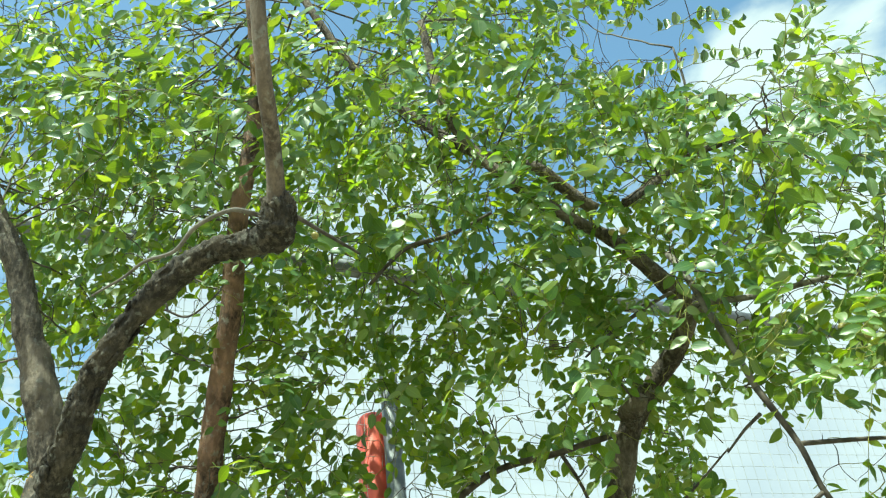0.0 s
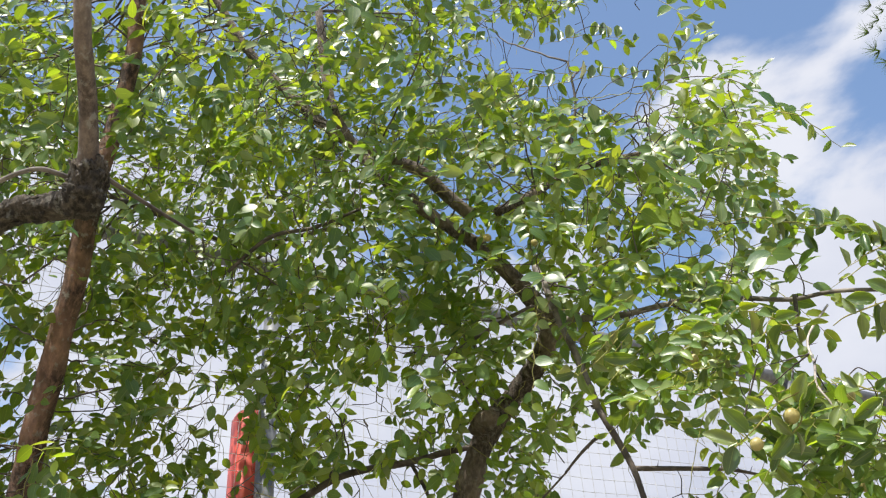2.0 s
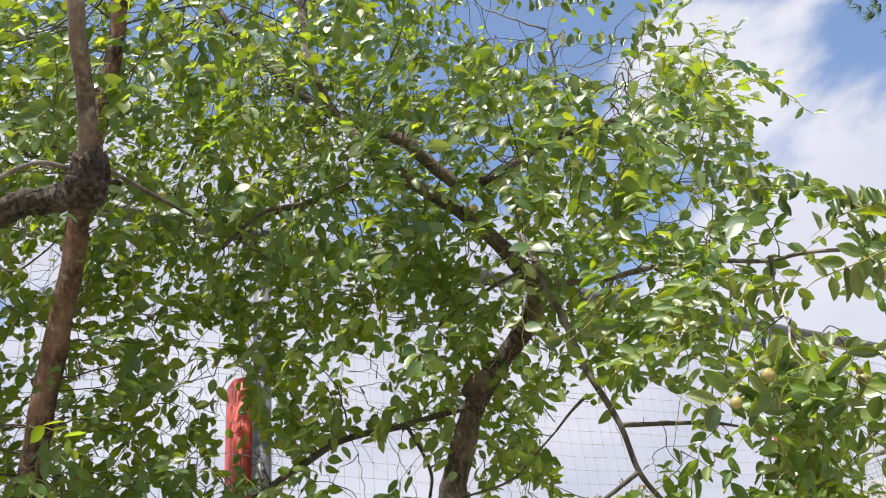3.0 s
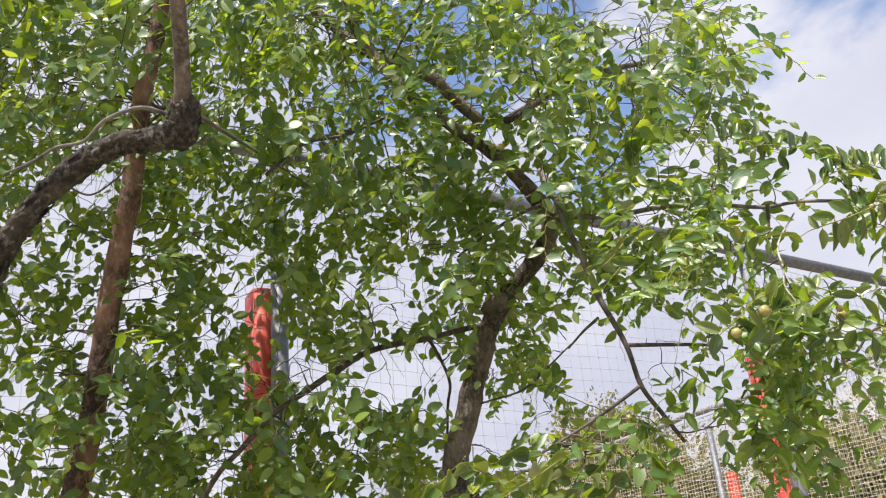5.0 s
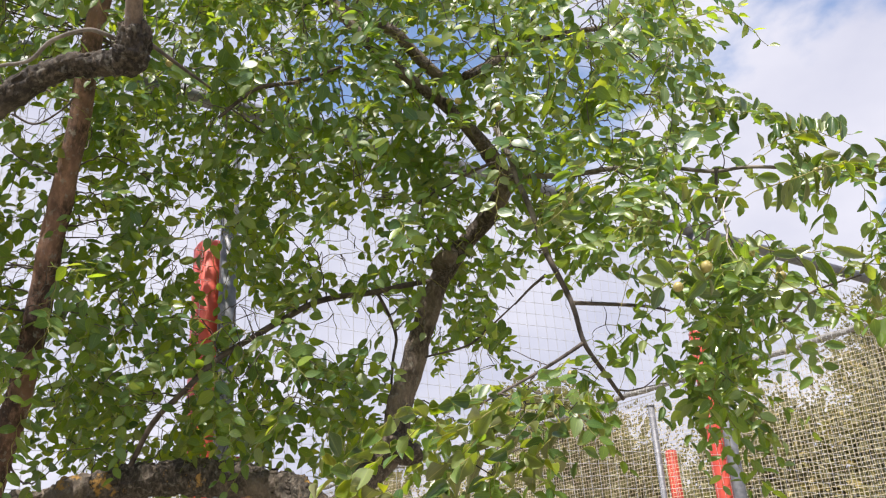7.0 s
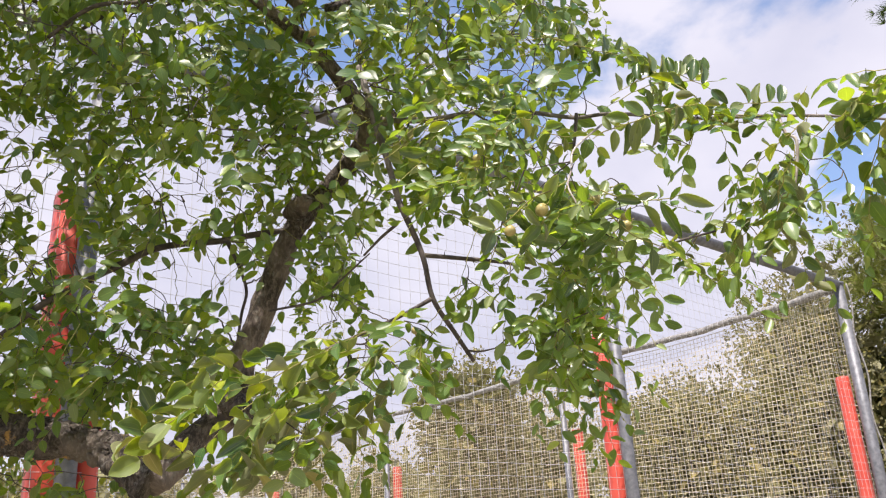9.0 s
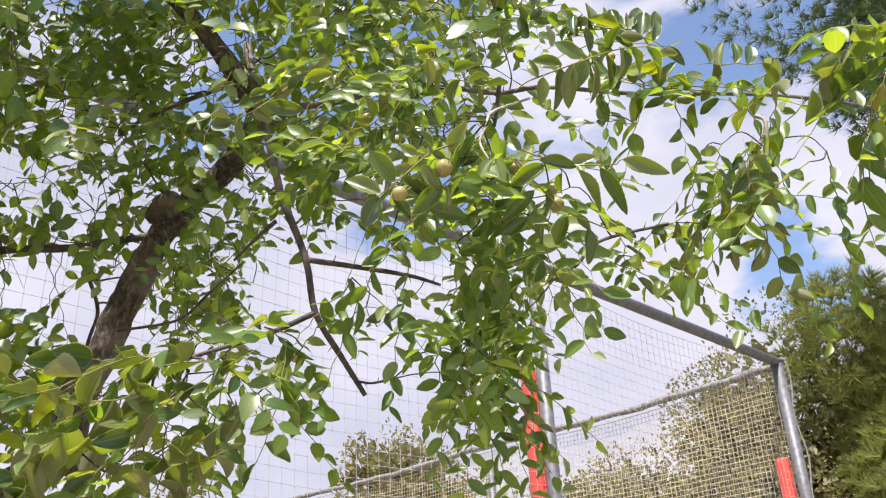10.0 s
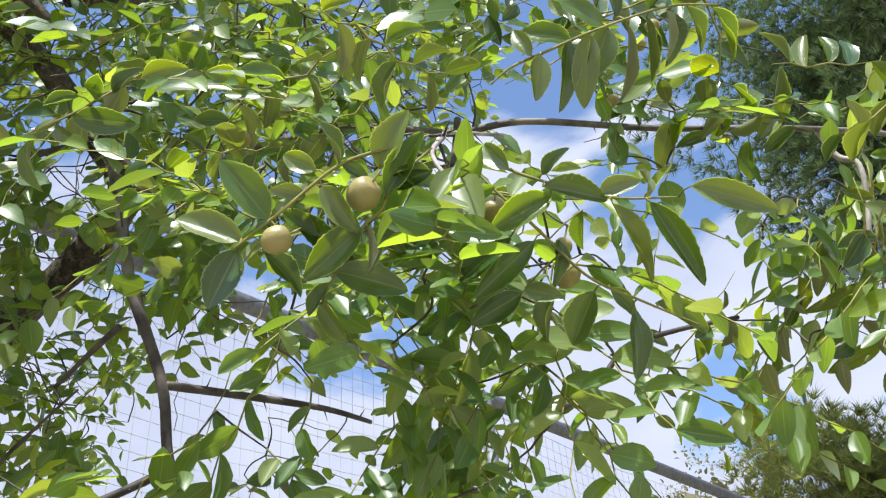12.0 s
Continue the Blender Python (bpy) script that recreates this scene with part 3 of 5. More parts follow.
limb("twig", [(0.626, 2.343, 2.711), (0.765, 2.206, 2.627), (0.912, 2.072, 2.566), (1.018, 1.987, 2.511), (1.115, 1.951, 2.470), (1.196, 1.906, 2.451), (1.345, 1.871, 2.410), (1.533, 1.849, 2.392), (1.657, 1.854, 2.386), (1.807, 1.888, 2.387)], [0.010, 0.0060, 0.0046, 0.0038, 0.003], TWIG_GREY, 7, 0.05)
limb("twig", [(1.540, 1.854, 2.397), (1.546, 1.847, 2.348), (1.559, 1.835, 2.325), (1.554, 1.843, 2.273), (1.541, 1.855, 2.218)], [0.004, 0.003], TWIG_PALE, 6, 0.05)
limb("twig", [(0.515, 2.184, 2.980), (0.608, 2.260, 3.072), (0.728, 2.290, 3.149), (0.845, 2.313, 3.182), (0.958, 2.307, 3.183)], [0.013, 0.011, 0.008], BARK_MID, 8, 0.08)
limb("twig", [(0.728, 2.290, 3.149), (0.749, 2.275, 3.269), (0.777, 2.263, 3.385), (0.776, 2.233, 3.521)], [0.006, 0.003], TWIG, 6, 0.05)
limb("limb", [(0.433, 2.342, 3.087), (0.363, 2.290, 3.147), (0.295, 2.233, 3.213), (0.148, 2.214, 3.296), (0.020, 2.221, 3.433), (-0.111, 2.210, 3.599), (-0.207, 2.170, 3.725), (-0.299, 2.103, 3.893), (-0.409, 2.019, 4.173)], [0.020, 0.018, 0.016, 0.013], BARK_MID, 9, 0.1)
limb("twig", [(0.100, 2.310, 3.138), (-0.035, 2.347, 3.139), (-0.174, 2.379, 3.148), (-0.307, 2.436, 3.119)], [0.009, 0.006], TWIG, 6, 0.05)
limb("twig", [(-0.546, 2.064, 3.159), (-0.498, 2.131, 3.162), (-0.414, 2.217, 3.146), (-0.314, 2.361, 3.137)], [0.009, 0.006], TWIG, 6, 0.05)
limb("twig", [(-0.469, 1.301, 2.497), (-0.398, 1.292, 2.512), (-0.347, 1.281, 2.526), (-0.284, 1.278, 2.528), (-0.238, 1.269, 2.561), (-0.175, 1.270, 2.578), (-0.150, 1.302, 2.588), (-0.122, 1.358, 2.592)], [0.0024, 0.0034, 0.0044, 0.0048, 0.0052], TWIG_GREY, 6, 0.05)
limb("twig", [(-0.583, 1.694, 2.694), (-0.530, 1.712, 2.670), (-0.462, 1.707, 2.699), (-0.456, 1.740, 2.752)], [0.003, 0.002], TWIG, 6, 0.05)
limb("twig", [(-0.218, 2.118, 2.888), (-0.088, 2.084, 2.953), (0.037, 2.078, 2.955), (0.160, 2.095, 3.002)], [0.005, 0.006, 0.0055, 0.004], TWIG, 7, 0.08)
limb("twig", [(-0.102, 1.352, 2.612), (-0.096, 1.403, 2.623), (-0.070, 1.513, 2.633), (-0.055, 1.616, 2.652)], [0.0055, 0.003], TWIG, 6, 0.05)
limb("twig", [(0.314, 2.293, 2.607), (0.380, 2.266, 2.637), (0.504, 2.257, 2.694), (0.573, 2.255, 2.717)], [0.0035, 0.006, 0.005], TWIG, 6, 0.05)
limb("twig", [(0.321, 2.425, 2.192), (0.445, 2.431, 2.216), (0.518, 2.371, 2.248), (0.605, 2.305, 2.297)], [0.003, 0.0035, 0.002], TWIG, 6, 0.05)
limb("twig", [(1.115, 1.912, 2.459), (1.107, 1.911, 2.410), (1.099, 1.908, 2.367)], [0.0045, 0.003], TWIG, 6, 0.05)
limb("limb", [(-0.812, 1.669, 2.332), (-0.832, 1.627, 2.479), (-0.857, 1.610, 2.589), (-0.879, 1.559, 2.749), (-0.914, 1.524, 2.882), (-1.010, 1.475, 3.105)], [0.046, 0.037, 0.030, 0.026], BARK_MID, 20, 0.22)
limb("twig", [(1.165, 1.897, 2.419), (1.074, 1.754, 2.292), (1.047, 1.662, 2.202), (1.031, 1.625, 2.152), (1.041, 1.614, 2.112), (1.047, 1.618, 2.087)], [0.0024, 0.0017], TWIG_PALE, 6, 0)
limb("twig", [(1.135, 1.824, 2.020), (1.192, 1.831, 2.053), (1.229, 1.826, 2.090), (1.283, 1.830, 2.110), (1.358, 1.841, 2.130)], [0.0035, 0.0022], TWIG, 6, 0)
limb("knot", [(0.379, 2.443, 2.485), (0.407, 2.400, 2.487), (0.429, 2.366, 2.493)], [0.030, 0.027, 0.018], BARK_MID, 14, 0.3)
limb("knot", [(0.209, 2.467, 1.949), (0.242, 2.445, 1.924), (0.274, 2.422, 1.901)], [0.036, 0.034, 0.026], BARK_MID, 14, 0.3)
limb("limb", [(-0.103, 1.317, 2.561), (-0.089, 1.298, 2.587), (-0.065, 1.231, 2.668), (-0.036, 1.139, 2.757), (-0.017, 1.073, 2.907), (0.008, 1.012, 3.094)], [0.0195, 0.0175, 0.0150, 0.0142, 0.0136, 0.0126], BARK_STEM, 14, 0.08, "smooth upright brown stem")
limb("stub", [(0.60, 2.39, 2.70), (0.64, 2.40, 2.74), (0.672, 2.41, 2.77)], [0.032, 0.03, 0.026], BARK_MID, 10, 0.1)

def flakes(path, radius, count, seed, material, up_only=0.2):
    """Curled plates of old bark standing off a limb."""
    r, heap = np.random.default_rng(seed), Heap()
    for _ in range(count):
        i = int(r.integers(1, len(path) - 1))
        way = path[i + 1] - path[i - 1]
        way /= np.linalg.norm(way)
        out = np.cross(way, r.normal(size=3))
        out /= np.linalg.norm(out)
        if out[2] < -0.5 and r.uniform() > up_only:
            continue
        side = np.cross(way, out)
        rad = np.interp(i / len(path), np.linspace(0, 1, len(radius)), radius)
        at = path[i] + out * rad * r.uniform(0.90, 1.05) + way * r.uniform(-0.01, 0.01)
        long, wide, thick = r.uniform(0.006, 0.016), r.uniform(0.003, 0.008), r.uniform(0.0015, 0.004)
        tilt = r.uniform(-0.5, 0.9)
        v = []
        for a, b, c in ((-1, -1, -1), (1, -0.8, -1), (1.1, 0.7, -1), (-0.8, 1, -1), (-0.8, -0.7, 1), (0.9, -0.5, 1), (0.7, 0.6, 1), (-0.6, 0.8, 1)):
            v.append(at + way * a * long * r.uniform(0.7, 1.2) + side * b * wide * r.uniform(0.7, 1.2) + out * (c * thick + a * tilt * long * 0.35))
        heap.add(v, [(3, 2, 1, 0), (4, 5, 6, 7), (0, 1, 5, 4), (1, 2, 6, 5), (2, 3, 7, 6), (3, 0, 4, 7)])
    part("loose_bark", heap.mesh("loose_bark", ORIGIN), material, TREE, "loose plates of old bark", smooth=False, kind="stuff")


ELBOW, LEVEL = BOUGHS[4], BOUGHS[6]
flakes(ELBOW[:-5], [0.031, 0.026, 0.023, 0.022, 0.022, 0.024], 420, 41, BARK_OLD)
flakes(ELBOW[-62:-4], [0.023, 0.028, 0.030, 0.023], 260, 42, BARK_OLD, 0.7)
flakes(LEVEL, [0.066, 0.055, 0.046, 0.044, 0.042], 520, 43, BARK_LICHEN)

def thorns(paths, seed=77):
    """Straight spines in pairs at the nodes of the bare twigs."""
    r, heap = np.random.default_rng(seed), Heap()
    for path in paths:
        for i in range(4, len(path) - 1, 5):
            way = path[i + 1] - path[i]
            way /= np.linalg.norm(way)
            out = np.cross(way, r.normal(size=3))
            out /= np.linalg.norm(out)
            tip = path[i] + out * r.uniform(0.008, 0.022) + way * r.uniform(0, 0.008)
            heap.add(*tube([path[i], (path[i] * 0.6 + tip * 0.4), tip], [0.0016, 0.0010, 0.0002], 4))
    part("thorn", heap.mesh("thorn", ORIGIN), TWIG, TREE, "short dark spines of the twigs", kind="stuff")


thorns(BOUGHS[8:])

# ---- foliage: twigs with two-ranked leafy branchlets
CROWD, CROWD_NEAR, STEMS, SIDE_TWIGS = Heap(), Heap(), Heap(), Heap()


def zigzag(points, n, wobble=0.006):
    path = curve_through(points, 6)
    seg = np.r_[0, np.cumsum(np.linalg.norm(np.diff(path, axis=0), axis=1))]
    at = np.linspace(0, seg[-1], n + 1)
    out = np.stack([np.interp(at, seg, path[:, k]) for k in range(3)], 1)
    way = out[-1] - out[0]
    side = np.cross(way, (0, 0, 1))
    side /= np.linalg.norm(side) + 1e-9
    out[1:-1] += side * wobble * np.where(np.arange(1, n) % 2, 1, -1)[:, None]
    return out


def leaf_way(way, k, r, spread=0.9, lift=0.0):
    """The way and face of the k-th leaf on a branchlet."""
    way = way / (np.linalg.norm(way) + 1e-9)
    side = np.cross(way, (0, 0, 1))
    side /= np.linalg.norm(side) + 1e-9
    sgn = 1 if k % 2 else -1
    along = way * r.uniform(0.35, 0.85) + side * sgn * spread * r.uniform(0.6, 1.1) + np.array((0, 0, lift + r.uniform(-0.45, 0.25)))
    face = np.array((0, 0.08, 0.85)) + r.normal(size=3) * 0.62 + side * sgn * 0.15
    return along, face


LEAVES, SHOOTS = [], []          # the crowd's leaves: base, way, face, size, shape, nearness, shoot; the shoots' stalks and side twigs
OPEN = np.array((0.62, 0.0, 1.58))          # the open side under the crown


def branchlet(base, way, length, n, size, r, near=False, side_twig=None):
    """A small drooping leafy branchlet of the crowd."""
    way = way / np.linalg.norm(way)
    tip = base + way * length + np.array((0, 0, -0.40 * length))
    path = zigzag([base, (base + tip) / 2 + np.array((0, 0, 0.08 * length)), tip], n, 0.003)
    SHOOTS.append((path, side_twig))
    hang = r.uniform(-0.15, 0.45)
    lean = r.normal(size=3) * 0.35 + np.array((0.0, -0.72, 0.40))
    for k in range(1, n + 1):
        step = path[k] - path[k - 1]
        step /= np.linalg.norm(step) + 1e-9
        side = np.cross(step, lean)
        side *= (1 if k % 2 else -1) / (np.linalg.norm(side) + 1e-9)
        along = step * r.uniform(0.3, 0.8) + side * r.uniform(0.5, 1.0) + np.array((0, 0, -hang)) + r.normal(size=3) * 0.15
        face = lean + r.normal(size=3) * 0.36
        s = size * (0.65 + 0.5 * math.sin(math.pi * (0.2 + 0.7 * k / n))) * r.uniform(0.75, 1.15)
        LEAVES.append((path[k], along, face, s, int(r.integers(8 if not near else 12)), near, len(SHOOTS) - 1))


NEAR_SHAPES = [leaf_shape("near", 1.0, rng.uniform(0.48, 0.62), rng.uniform(0.2, 0.7), rng.uniform(-0.08, 0.28), rng.uniform(-0.5, 0.5), 0.03, 0.08) for _ in range(12)]


CLUMPS = []


def clump(centre, radii, count):
    """A leafy part of the crown, grown later."""
    CLUMPS.append((np.array(centre), np.array(radii), count))


CLEAR = []          # stretches of wood, and gaps, that the leaves leave open: points, width, share


def clear(points, width, share=0.9):
    CLEAR.append((np.asarray(points, float), width, share))


SUNNY = []          # spots of the wood that the sun reaches through the crown


def sunny(points, width):
    SUNNY.append((np.asarray(points, float), width))


def covers(p):
    """Whether a twig at p would cross an open stretch."""
    for points, width, share in CLEAR:
        for q in points[::2]:
            u = q - OPEN
            t = (p - OPEN) @ u / (u @ u)
            if share > 0.65 and 0 < t < 1 and np.linalg.norm(p - OPEN - t * u) < width * t:
                return True
    return False


def twig_into(centre, radii, r, fork):
    """A crooked twig from the nearest limb into a part of the crown."""
    d = r.normal(size=3)
    d *= r.uniform(0.35, 1.0) ** 0.5 / np.linalg.norm(d)
    end = centre + d * radii
    start = min(fork[r.integers(len(fork), size=8)], key=lambda q: np.linalg.norm(q - end))
    far = np.linalg.norm(start - end)
    if far < 0.08 or covers((start + end) / 2) or covers(end):
        return None
    mid = (start + end) / 2 + (r.normal(size=3) * 0.12 + np.array((0, 0, 0.04))) * far
    path = curve_through([start, mid, end], 9)
    path[1:-1] += r.normal(size=(len(path) - 2, 3)) * (0.0008 if radii.max() < 0.18 else 0.0020)
    thick = (0.5 if radii.max() < 0.18 else 0.8) * min(1.6, 0.8 + 0.6 * far)
    verts, faces = tube(path, [0.0036 * thick, 0.0025 * thick, 0.0012 * thick], 5, 0, ORIGIN)
    part("twig", pydata("twig", [tuple(v) for v in verts], faces), TWIG, TREE)
    return path


def grow(spacing=0.0605):
    """Twigs into every clump, and branchlets spread evenly through them."""
    r = np.random.default_rng(100)
    every = np.vstack(BOUGHS)
    wood, wants = [every], []
    for centre, radii, count in CLUMPS:
        fork = every[np.argsort(np.linalg.norm((every - centre) / radii, axis=1))[:40]]
        for _ in range(max(1, count // 13)):
            path = twig_into(centre, radii, r, fork)
            if path is not None:
                wood.append(path)
        near = radii.max() < 0.18
        for _ in range(count if near else count * 4):
            d = r.normal(size=3)
            d *= r.uniform() ** 0.4 / np.linalg.norm(d)
            wants.append((centre + d * radii, near))
    wood = np.vstack(wood)
    # even spacing; depth counts less than breadth and height
    taken, grid = [], {}
    for i in r.permutation(len(wants)):
        p, near = wants[i]
        q = p * (1, 0.42, 1) / spacing
        cell = tuple(np.floor(q).astype(int))
        close = [c for a in (-1, 0, 1) for b in (-1, 0, 1) for d in (-1, 0, 1) for c in grid.get((cell[0] + a, cell[1] + b, cell[2] + d), ())]
        room = 0.72 if p[0] < 0.15 and p[2] < 2.7 else 1.0          # the shaded inner boughs are thicker
        if not near and any(((q - c) ** 2).sum() < room for c in close):
            continue
        grid.setdefault(cell, []).append(q)
        taken.append((p, near))
    reach = [np.linalg.norm(wood - p, axis=1).min() for p, near in taken]
    n = len(wood)
    wood = np.vstack([wood, np.zeros((len(taken), 3))])
    for i in np.argsort(reach):
        p, near = taken[i]
        foot = wood[int(np.argmin(np.linalg.norm(wood[:n] - p, axis=1)))]
        wood[n] = p
        n += 1
        out = p - foot
        gap = np.linalg.norm(out)
        side_twig = None
        if gap > 0.015:
            mid = (foot + p) / 2 + r.normal(size=3) * 0.10 * gap + np.array((0, 0, 0.05 * gap))
            side_twig = curve_through([foot, mid, p], 4)
        way = r.normal(size=3) * (0.9, 0.9, 0.5) + out / (gap + 1e-6) * 0.7 + np.array((0, -0.1, -0.35))
        count = int(r.integers(7, 12))
        branchlet(p, way, 0.019 * count * r.uniform(0.8, 1.15), count, r.uniform(0.036, 0.049) * (0.9 if near else 1.0), r, near, side_twig)


def leaf_crowd():
    """The crowd's leaves, but for those that would cover open stretches."""
    r = np.random.default_rng(200)
    base, way, face = (np.array([x[i] for x in LEAVES]) for i in range(3))
    size = np.array([x[3] for x in LEAVES])
    mid = base + way / np.linalg.norm(way, axis=1)[:, None] * size[:, None] * 0.5
    luck = r.uniform(size=len(base))
    keep = np.ones(len(base), bool)
    for points, width, share in CLEAR:
        for p in points:
            u = p - OPEN
            t = (mid - OPEN) @ u / (u @ u)
            off = np.linalg.norm(mid - OPEN - t[:, None] * u, axis=1)
            keep &= ~((t > 0) & (t < 1.0) & (off < width * t) & (luck < share))
    for points, width in SUNNY:
        for p in points:
            t = (mid - p) @ SUNWARD
            keep &= ~((t > 0) & (np.linalg.norm(mid - p - t[:, None] * SUNWARD, axis=1) < width))
    shoot = np.array([x[6] for x in LEAVES])
    full = np.bincount(shoot, keep, len(SHOOTS)) / np.bincount(shoot, minlength=len(SHOOTS)) > 0.4
    for (path, side_twig), there in zip(SHOOTS, full):
        if there:
            STEMS.add(*tube(path, [0.0013, 0.0006], 3, closed=False))
            if side_twig is not None:
                SIDE_TWIGS.add(*tube(side_twig, [0.0016, 0.0010], 4, closed=False))
    for i in np.nonzero(keep & full[shoot])[0]:
        near = LEAVES[i][5]
        v, f, u = (NEAR_SHAPES if near else SMALL_LEAVES)[LEAVES[i][4]]
        m = np.array(leaf_frame(base[i], way[i], face[i]))
        (CROWD_NEAR if near else CROWD).add((v * size[i]) @ m[:3, :3].T + m[:3, 3], f, u)


NEAR_LEAVES = []
for i in range(16):
    v, f, u = leaf_shape("fine", 1.0, rng.uniform(0.52, 0.66), rng.uniform(0.35, 0.95), rng.uniform(-0.12, 0.28), rng.uniform(-0.5, 0.5), 0.030, 0.12)
    n = len(v)
    me = pydata("leaf", np.vstack([v, v - (0, 0, 0.007)]).tolist(), list(f) + [tuple(k + n for k in q[::-1]) for q in f], np.vstack([u, u]))
    me.materials.append(LEAF_NEAR)
    me.materials.append(LEAF_UNDER)
    me.polygons.foreach_set("material_index", np.repeat((0, 1), len(f)).astype(np.int32))
    me.polygons.foreach_set("use_smooth", np.ones(len(me.polygons), bool))
    NEAR_LEAVES.append(me)

spray_rng = np.random.default_rng(5)


SUNWARD = np.array(sun.matrix_world.col[2][:3])          # towards the sun


def spray(points, n, size, own=True, upright=False):
    """A branchlet of the nearest boughs: a stalk with leaves, each of its own or joined to the foliage."""
    r = spray_rng
    path = zigzag([np.array(p) for p in points], n, 0.003)
    base = path[0]
    verts, faces = tube(path, [0.0004, 0.0012, 0.0010, 0.0006], 6, 0, base)
    stalk = part("branchlet", pydata("branchlet", [tuple(v) for v in verts], faces), STALK, TREE)
    stalk.location = base - ORIGIN
    for k in range(1, n + 1):
        along, face = leaf_way(path[k] - path[k - 1], k, r, 0.85, -0.05)
        if upright:
            way = (path[-1] - path[0]) / np.linalg.norm(path[-1] - path[0])
            along = way * r.uniform(0.1, 0.5) + np.array((0, 0, 1.0 if k % 5 else -0.7)) + r.normal(size=3) * 0.14
            face = np.array((-0.1, -0.8, 0.1)) + r.normal(size=3) * 0.45
        s = size * (0.75 + 0.4 * math.sin(math.pi * (0.15 + 0.7 * k / n))) * r.uniform(0.8, 1.15)
        if not own:
            v, f, u = NEAR_SHAPES[r.integers(12)]
            m = np.array(leaf_frame(path[k], along, face))
            CROWD_NEAR.add((v * s * 0.74) @ m[:3, :3].T + m[:3, 3], f, u)
            continue
        if r.uniform() < 0.4:
            edge = np.cross(along, SUNWARD)
            face = edge * (-1 if edge[1] > 0 else 1) / np.linalg.norm(edge) + face * 0.35
        s *= 0.88
        ob = new("leaf", NEAR_LEAVES[r.integers(len(NEAR_LEAVES))])
        ob.parent = stalk
        ob.matrix_local = leaf_frame(path[k] - base, along, face) @ Matrix.Diagonal((s, s, s, 1))
    return stalk


def placed(stem, leaves):
    """A branchlet whose leaves are set one by one: base and tip of each."""
    r = spray_rng
    path = curve_through([np.array(p) for p in stem], 8)
    base = path[0]
    verts, faces = tube(path, [0.0008, 0.0014, 0.0012, 0.0008], 6, 0, base)
    stalk = part("branchlet", pydata("branchlet", [tuple(v) for v in verts], faces), STALK, TREE)
    stalk.location = base - ORIGIN
    for b in leaves:
        p, q = np.array(b[:3]), np.array(b[3:])
        along = q - p
        s = np.linalg.norm(along)
        face = np.cross(along, SUNWARD)
        face *= (-1 if face[1] > 0 else 1) / (np.linalg.norm(face) + 1e-9)
        face = face + np.array((0, -0.35, 0)) + SUNWARD * r.uniform(-0.25, 0.30) + r.normal(size=3) * 0.12
        ob = new("leaf", NEAR_LEAVES[r.integers(len(NEAR_LEAVES))])
        ob.parent = stalk
        w = s * min(1.0, 0.048 / s) ** 1.3
        ob.matrix_local = leaf_frame(p - base, along, face) @ Matrix.Diagonal((w, s, w, 1))
        near = path[np.argmin(np.linalg.norm(path - p, axis=1))]
        if np.linalg.norm(near - p) > 0.003:
            verts, faces = tube([near, (near + p) / 2 + (0, 0, 0.002), p], [0.0008, 0.0007], 4, 0, base)
            part("petiole", pydata("petiole", [tuple(v) for v in verts], faces), STALK, stalk)


def fruit_mesh():
    bm = bmesh.new()
    bmesh.ops.create_uvsphere(bm, u_segments=20, v_segments=14, radius=0.5)
    for v in bm.verts:
        z = v.co.z
        v.co.x *= 1.0 - 0.06 * z
        v.co.y *= 1.0 - 0.06 * z
        v.co.z = z * 1.12 - 0.09 * math.exp(-((z - 0.5) / 0.08) ** 2)
        v.co *= 1 + 0.02 * noise.noise(v.co * 4)
    bmesh.ops.create_cone(bm, cap_ends=True, segments=6, radius1=0.035, radius2=0.025, depth=0.5, matrix=Matrix.Translation((0, 0, 0.66)))
    me = bpy.data.meshes.new("fruit")
    bm.to_mesh(me)
    bm.free()
    me.materials.append(FRUIT)
    me.polygons.foreach_set("use_smooth", np.ones(len(me.polygons), bool))
    return me


FRUIT_MESH = fruit_mesh()


def fruit(place, size, tilt=20, turn=0):
    ob = new("fruit", FRUIT_MESH)
    ob.parent = TREE
    ob.matrix_local = pose(*(np.array(place) - ORIGIN), tilt, 10, turn) @ Matrix.Diagonal((size, size, size, 1))
    tagged(ob, "yellow-green speckled jujube fruit")


clump((-1.45, 2.02, 4.08), (0.30, 0.32, 0.26), 44)
clump((-1.02, 1.85, 3.36), (0.24, 0.32, 0.21), 28)
clump((-1.35, 2.20, 3.30), (0.27, 0.32, 0.24), 36)
clump((-0.89, 1.93, 3.82), (0.27, 0.32, 0.24), 36)
clump((-0.48, 1.65, 3.06), (0.20, 0.32, 0.18), 17)
clump((-1.06, 2.34, 3.34), (0.28, 0.32, 0.24), 38)
clump((-0.40, 1.82, 3.57), (0.24, 0.32, 0.21), 28)
clump((-0.86, 2.74, 4.07), (0.35, 0.32, 0.30), 59)
clump((-0.50, 2.12, 3.08), (0.24, 0.32, 0.21), 28)
clump((0.04, 1.63, 3.24), (0.20, 0.32, 0.18), 17)
clump((-0.26, 2.48, 3.71), (0.30, 0.32, 0.26), 44)
clump((-0.22, 2.27, 3.12), (0.25, 0.32, 0.22), 31)
clump((0.02, 2.69, 4.37), (0.35, 0.32, 0.30), 59)
clump((0.19, 2.34, 3.48), (0.27, 0.32, 0.24), 36)
clump((0.18, 2.10, 2.93), (0.22, 0.32, 0.19), 24)
clump((0.43, 2.06, 3.24), (0.23, 0.30, 0.17), 26)
